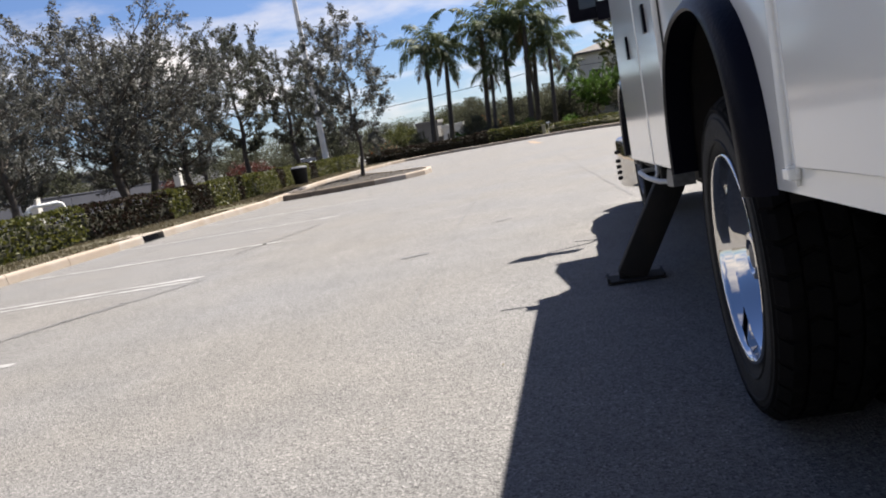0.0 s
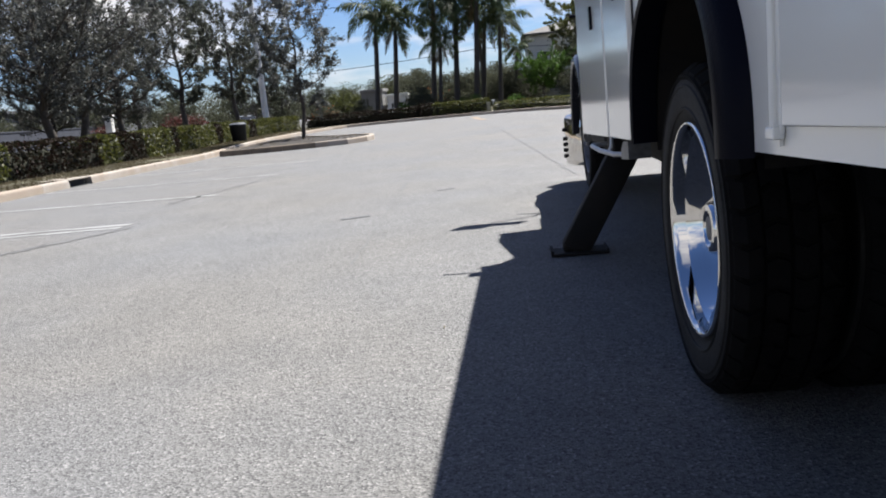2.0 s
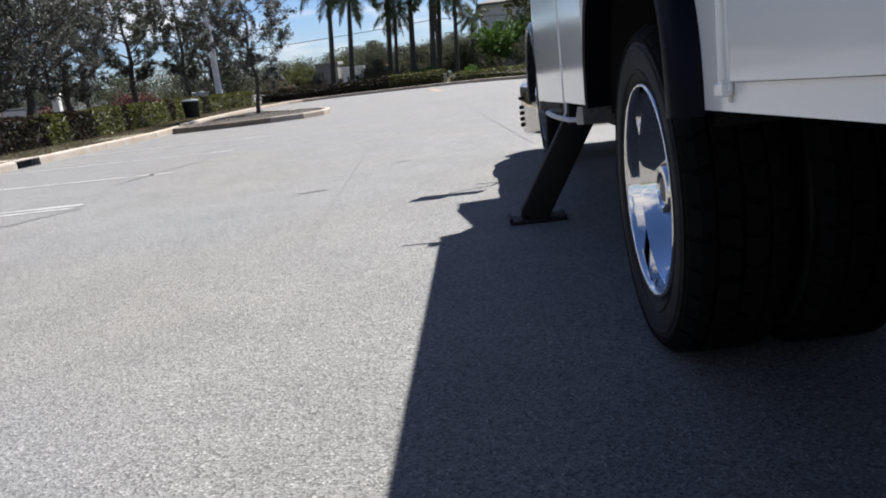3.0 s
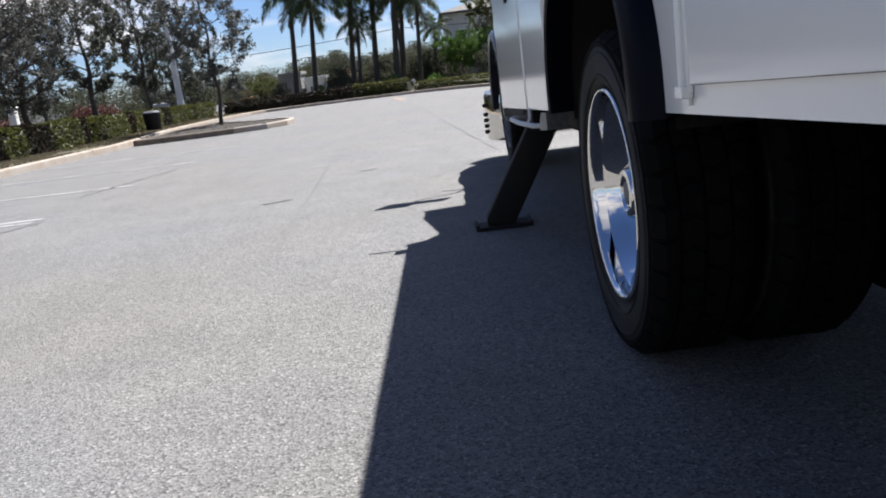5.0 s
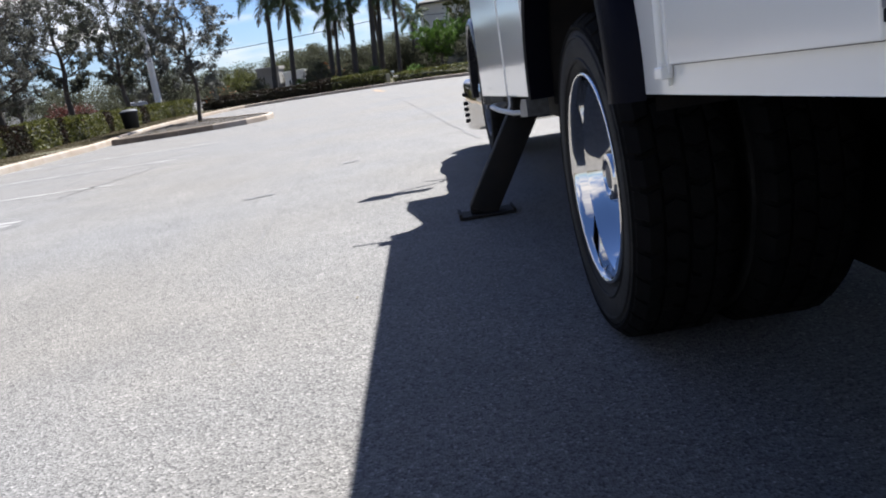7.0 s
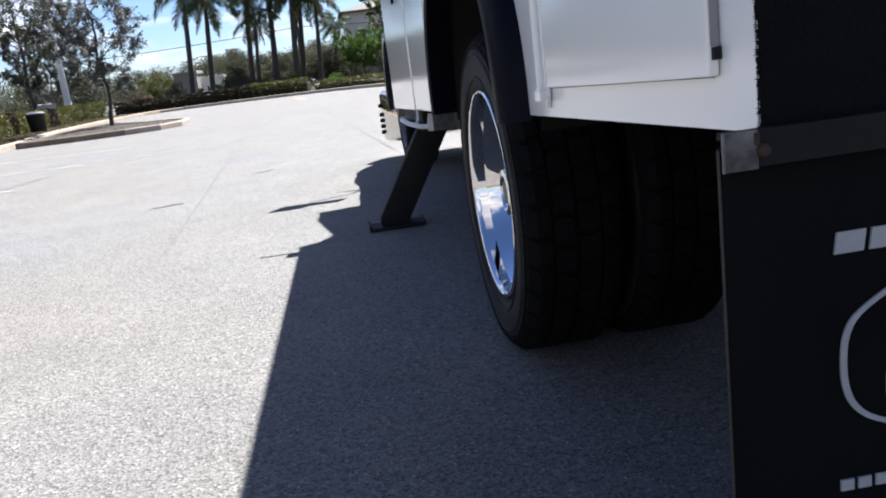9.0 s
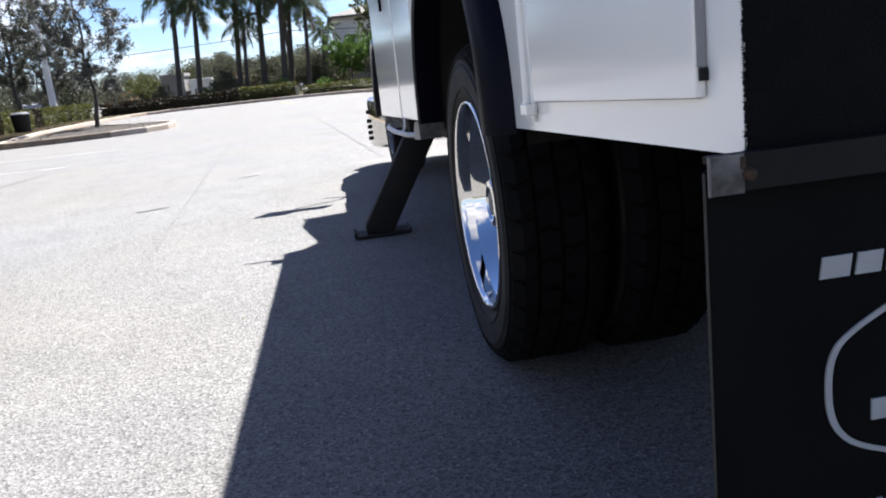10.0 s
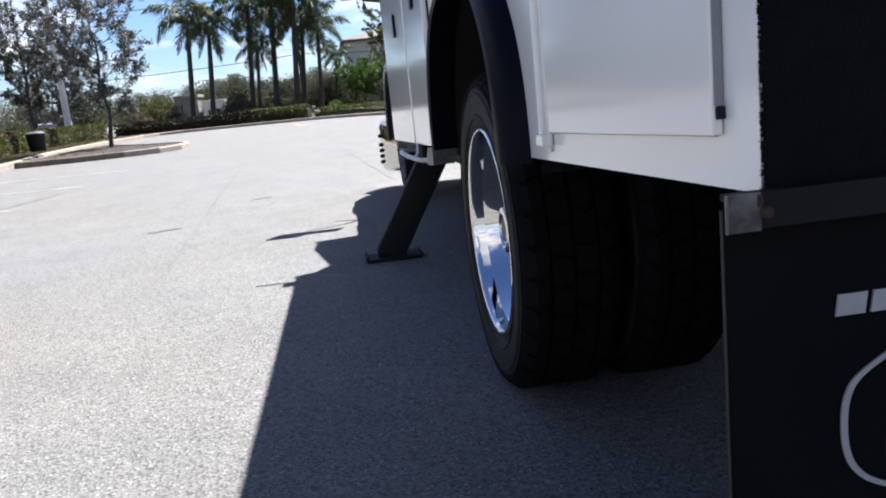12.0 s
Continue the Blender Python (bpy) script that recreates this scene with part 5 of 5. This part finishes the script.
# ---- buildings ----
def building(name, label, size, wall, roof_h, windows, doors=(), overhang=0.4):
    """A small building: walls, hipped roof, and framed windows set into the front. Origin at the front's left foot, front along +x."""
    w, d, h = size
    thing = empty(name, label, "building")
    bm = bmesh.new()
    xs = sorted({0.0, w, *(x for a, b, _, _ in windows for x in (a, b))})
    zs = sorted({0.0, h, *(z for _, _, a, b in windows for z in (a, b))})
    for x0, x1 in zip(xs, xs[1:]):
        for z0, z1 in zip(zs, zs[1:]):
            if not any(a <= (x0 + x1) / 2 <= b and c <= (z0 + z1) / 2 <= e for a, b, c, e in windows):
                box(bm, (x0, 0, z0), (x1, 0.2, z1))
    box(bm, (0, 0.2, 0), (0.2, d, h))
    box(bm, (w - 0.2, 0.2, 0), (w, d, h))
    box(bm, (0.2, d - 0.2, 0), (w - 0.2, d, h))
    part("wall", bm, wall, thing)
    bm = bmesh.new()
    o = overhang
    if roof_h > 0.5:
        low = [bm.verts.new(c) for c in ((-o, -o, h), (w + o, -o, h), (w + o, d + o, h), (-o, d + o, h))]
        eave = [bm.verts.new(c) for c in ((-o, -o, h + 0.15), (w + o, -o, h + 0.15), (w + o, d + o, h + 0.15), (-o, d + o, h + 0.15))]
        i = min(w, d) / 2
        r0, r1 = bm.verts.new((i, d / 2, h + roof_h)), bm.verts.new((max(w - i, i + 0.01), d / 2, h + roof_h))
        bm.faces.new(low)
        for k in range(4):
            bm.faces.new((low[k], low[(k + 1) % 4], eave[(k + 1) % 4], eave[k]))
        bm.faces.new((eave[0], eave[1], r1, r0))
        bm.faces.new((eave[1], eave[2], r1))
        bm.faces.new((eave[2], eave[3], r0, r1))
        bm.faces.new((eave[3], eave[0], r0))
        bmesh.ops.recalc_face_normals(bm, faces=bm.faces)
    else:
        box(bm, (-o, -o, h), (w + o, d + o, h + roof_h), 0.02)
    part("roof", bm, M_ROOF if roof_h > 0.5 else wall, thing)
    for a, b, c, e in windows:
        bm = bmesh.new()
        for lo, hi in (((a, -0.02, c), (a + 0.07, 0.1, e)), ((b - 0.07, -0.02, c), (b, 0.1, e)), ((a + 0.07, -0.02, c), (b - 0.07, 0.1, c + 0.07)), ((a + 0.07, -0.02, e - 0.07), (b - 0.07, 0.1, e))):
            box(bm, lo, hi)
        win = part("window", bm, M_TRIM_WHITE if roof_h > 0.5 else wall, thing)
        bm = bmesh.new()
        box(bm, (a + 0.07, 0.05, c + 0.07), (b - 0.07, 0.07, e - 0.07))
        part("pane", bm, M_GLASS, win)
    return thing


place(building("house", "beige two-storey house with a hipped tile roof", (9.0, 9.0, 5.8), M_STUCCO, 1.6,
               [(0.8, 1.8, 0.9, 2.1), (3.0, 4.2, 0.9, 2.1), (0.8, 1.8, 3.2, 4.4), (3.0, 4.2, 3.2, 4.4), (5.6, 6.8, 3.2, 4.4), (5.6, 6.8, 0.9, 2.1)]), 1.3, 71.0, 0.0)
place(building("house", "small grey stucco building with dark windows", (1.75, 3.0, 2.25), M_STUCCO_GREY, 0.25, [(0.35, 0.6, 0.8, 1.8), (1.05, 1.35, 0.8, 1.8)], overhang=0.1), -12.85, 66.0, 0.0)
place(building("kiosk", "small white building with dark openings", (1.7, 2.5, 1.72), M_TRIM_WHITE, 0.22, [(0.25, 0.55, 0.6, 1.25), (0.9, 1.3, 0.8, 1.3)], overhang=0.08), -10.7, 66.0, 0.0)
shops = building("shop_building", "long low pale grey commercial building with small dark windows", (96.0, 14.0, 3.4), M_SHOP, 0.25,
                 [(x, x + 1.1, 1.5, 2.4) for x in range(50, 94, 3)], overhang=0.3)
place(shops, -42.0, -6.0, 0.0, radians(90))


def build_lot_wall():
    thing = empty("lot_wall", "low blue-grey masonry wall across the next lot", "wall", kind="structure")
    for k in range(9):
        bm = bmesh.new()
        box(bm, (k * 5.0 + 0.01, -0.1, -0.1), (k * 5.0 + 4.99, 0.1, 1.50), 0.02)
        part("wall_panel", bm, M_WALL_BLUE, thing)
        bm = bmesh.new()
        box(bm, (k * 5.0, -0.14, 1.502), (k * 5.0 + 5.0, 0.14, 1.58), 0.015)
        part("coping", bm, M_WALL_BLUE, thing)
    return thing


place(build_lot_wall(), -22.6, 18.2, 0.0, radians(103))


# ---- parked vehicles ----
def vehicle(name, label, paint, outline, glass, screens, width, wheels, category):
    """A parked car or van from its side outline; origin at the middle of its rear, nose along +x."""
    thing = empty(name, label, category)
    bm = bmesh.new()
    slab(bm, outline, "y", -width / 2, width / 2)
    zt = max(p[1] for p in outline)
    for v in bm.verts:
        if v.co.z > zt * 0.6:
            v.co.y *= 0.86
    bmesh.ops.bevel(bm, geom=bm.edges[:], offset=0.05, segments=2, profile=0.5, affect="EDGES")
    part("body", bm, paint, thing, smooth=40)
    for nm, (x0, z0), (x1, z1) in screens:
        bm = bmesh.new()
        up = Vector((-(z1 - z0), x1 - x0)).normalized() * (1 if x1 > x0 else -1) * 0.012
        slab(bm, [(x0 - up.x, z0 - up.y), (x1 - up.x, z1 - up.y), (x1 + up.x, z1 + up.y), (x0 + up.x, z0 + up.y)], "y", -width * 0.37, width * 0.37)
        part(nm, bm, M_GLASS, thing)
    for sg in (-1, 1):
        for quad in glass:
            bm = bmesh.new()
            vs = [bm.verts.new((x, sg * (width / 2 * (0.95 if z < zt * 0.72 else 0.88) + 0.012), z)) for x, z in quad]
            bm.faces.new(vs)
            r = bmesh.ops.extrude_face_region(bm, geom=bm.faces[:])
            bmesh.ops.translate(bm, vec=(0, -sg * 0.05, 0), verts=[v for v in r["geom"] if isinstance(v, bmesh.types.BMVert)])
            part("side_window", bm, M_GLASS, thing)
        for x in wheels:
            bm = bmesh.new()
            lathe(bm, [(-0.1, 0.2), (-0.1, 0.31), (-0.06, 0.33), (0.06, 0.33), (0.1, 0.31), (0.1, 0.2)], 20, "y", (x, sg * (width / 2 - 0.09), 0.33))
            tyre = part("wheel", bm, M_TYRE, thing, smooth=40)
            bm = bmesh.new()
            lathe(bm, [(-0.085, 0.2), (0.085, 0.2)], 16, "y", (x, sg * (width / 2 - 0.09), 0.33))
            part("rim", bm, M_CHROME, tyre)
    return thing


SEDAN = [(0.05, 0.35), (4.45, 0.30), (4.5, 0.62), (4.25, 0.80), (3.3, 0.92), (2.55, 1.38), (1.3, 1.42), (0.6, 1.02), (0.05, 0.95)]
SEDAN_SCREENS = [("rear_window", (0.70, 1.08), (1.22, 1.375)), ("windscreen", (3.18, 0.995), (2.63, 1.33))]
SEDAN_GLASS = [[(0.95, 0.98), (1.75, 0.98), (1.75, 1.34), (1.4, 1.33)], [(1.83, 0.98), (3.0, 0.96), (2.52, 1.30), (1.83, 1.34)]]
place(vehicle("car", "silver sedan parked beyond the hedge", M_CAR_SILVER, SEDAN, SEDAN_GLASS, SEDAN_SCREENS, 1.75, (0.85, 3.6), "car"), -19.1, 54.6, 0.0, radians(108), 0.92)


# ---- pipework and posts behind the hedge ----
def build_pipe():
    thing = empty("water_valve_pipe", "white painted bent water pipe behind the hedge", "pipe")
    bm = bmesh.new()
    tube(bm, [(0, 0, -0.1), (0, 0, 0.9), (0.02, 0.04, 0.99), (0.1, 0.12, 1.03), (0.45, 0.55, 1.04), (0.52, 0.63, 1.0), (0.54, 0.66, 0.9), (0.54, 0.66, -0.1)], [0.045] * 8, 10)
    part("pipe", bm, M_TRIM_WHITE, thing, smooth=60)
    bm = bmesh.new()
    lathe(bm, [(0.9, 0.06), (0.9, 0.085), (0.94, 0.085), (0.94, 0.06)], 16, "z")
    part("flange", bm, M_TRIM_WHITE, thing, smooth=40)
    return thing


place(build_pipe(), -13.2, 15.1, 0.05)


def build_post(height):
    thing = empty("concrete_post", "pale square concrete post in the lot beyond the hedge", "post")
    bm = bmesh.new()
    box(bm, (-0.14, -0.14, -0.1), (0.14, 0.14, height), 0.03)
    part("shaft", bm, M_POLE, thing)
    bm = bmesh.new()
    box(bm, (-0.17, -0.17, height), (0.17, 0.17, height + 0.08), 0.02)
    part("cap", bm, M_POLE, thing)
    return thing


place(build_post(2.3), -19.6, 24.4, 0.0)
place(build_post(1.6), -16.7, 29.8, 0.0)


def fallen_leaves():
    rng = np.random.default_rng(77)
    c = np.stack([rng.uniform(-5, -0.2, 40), rng.uniform(-1.2, 12, 40), np.full(40, 0.006)], 1)
    me = leaf_mesh("fallen_leaves", c, rng, 0.035, 0.02, up=0.0)
    for v in me.vertices:
        v.co.z = 0.004 + abs(v.co.z - 0.006) * 0.25
    tagged(finish("fallen_leaves", me, M_PALM_DEAD), "small dry leaves scattered on the asphalt", "fallen leaves", kind="stuff")


fallen_leaves()
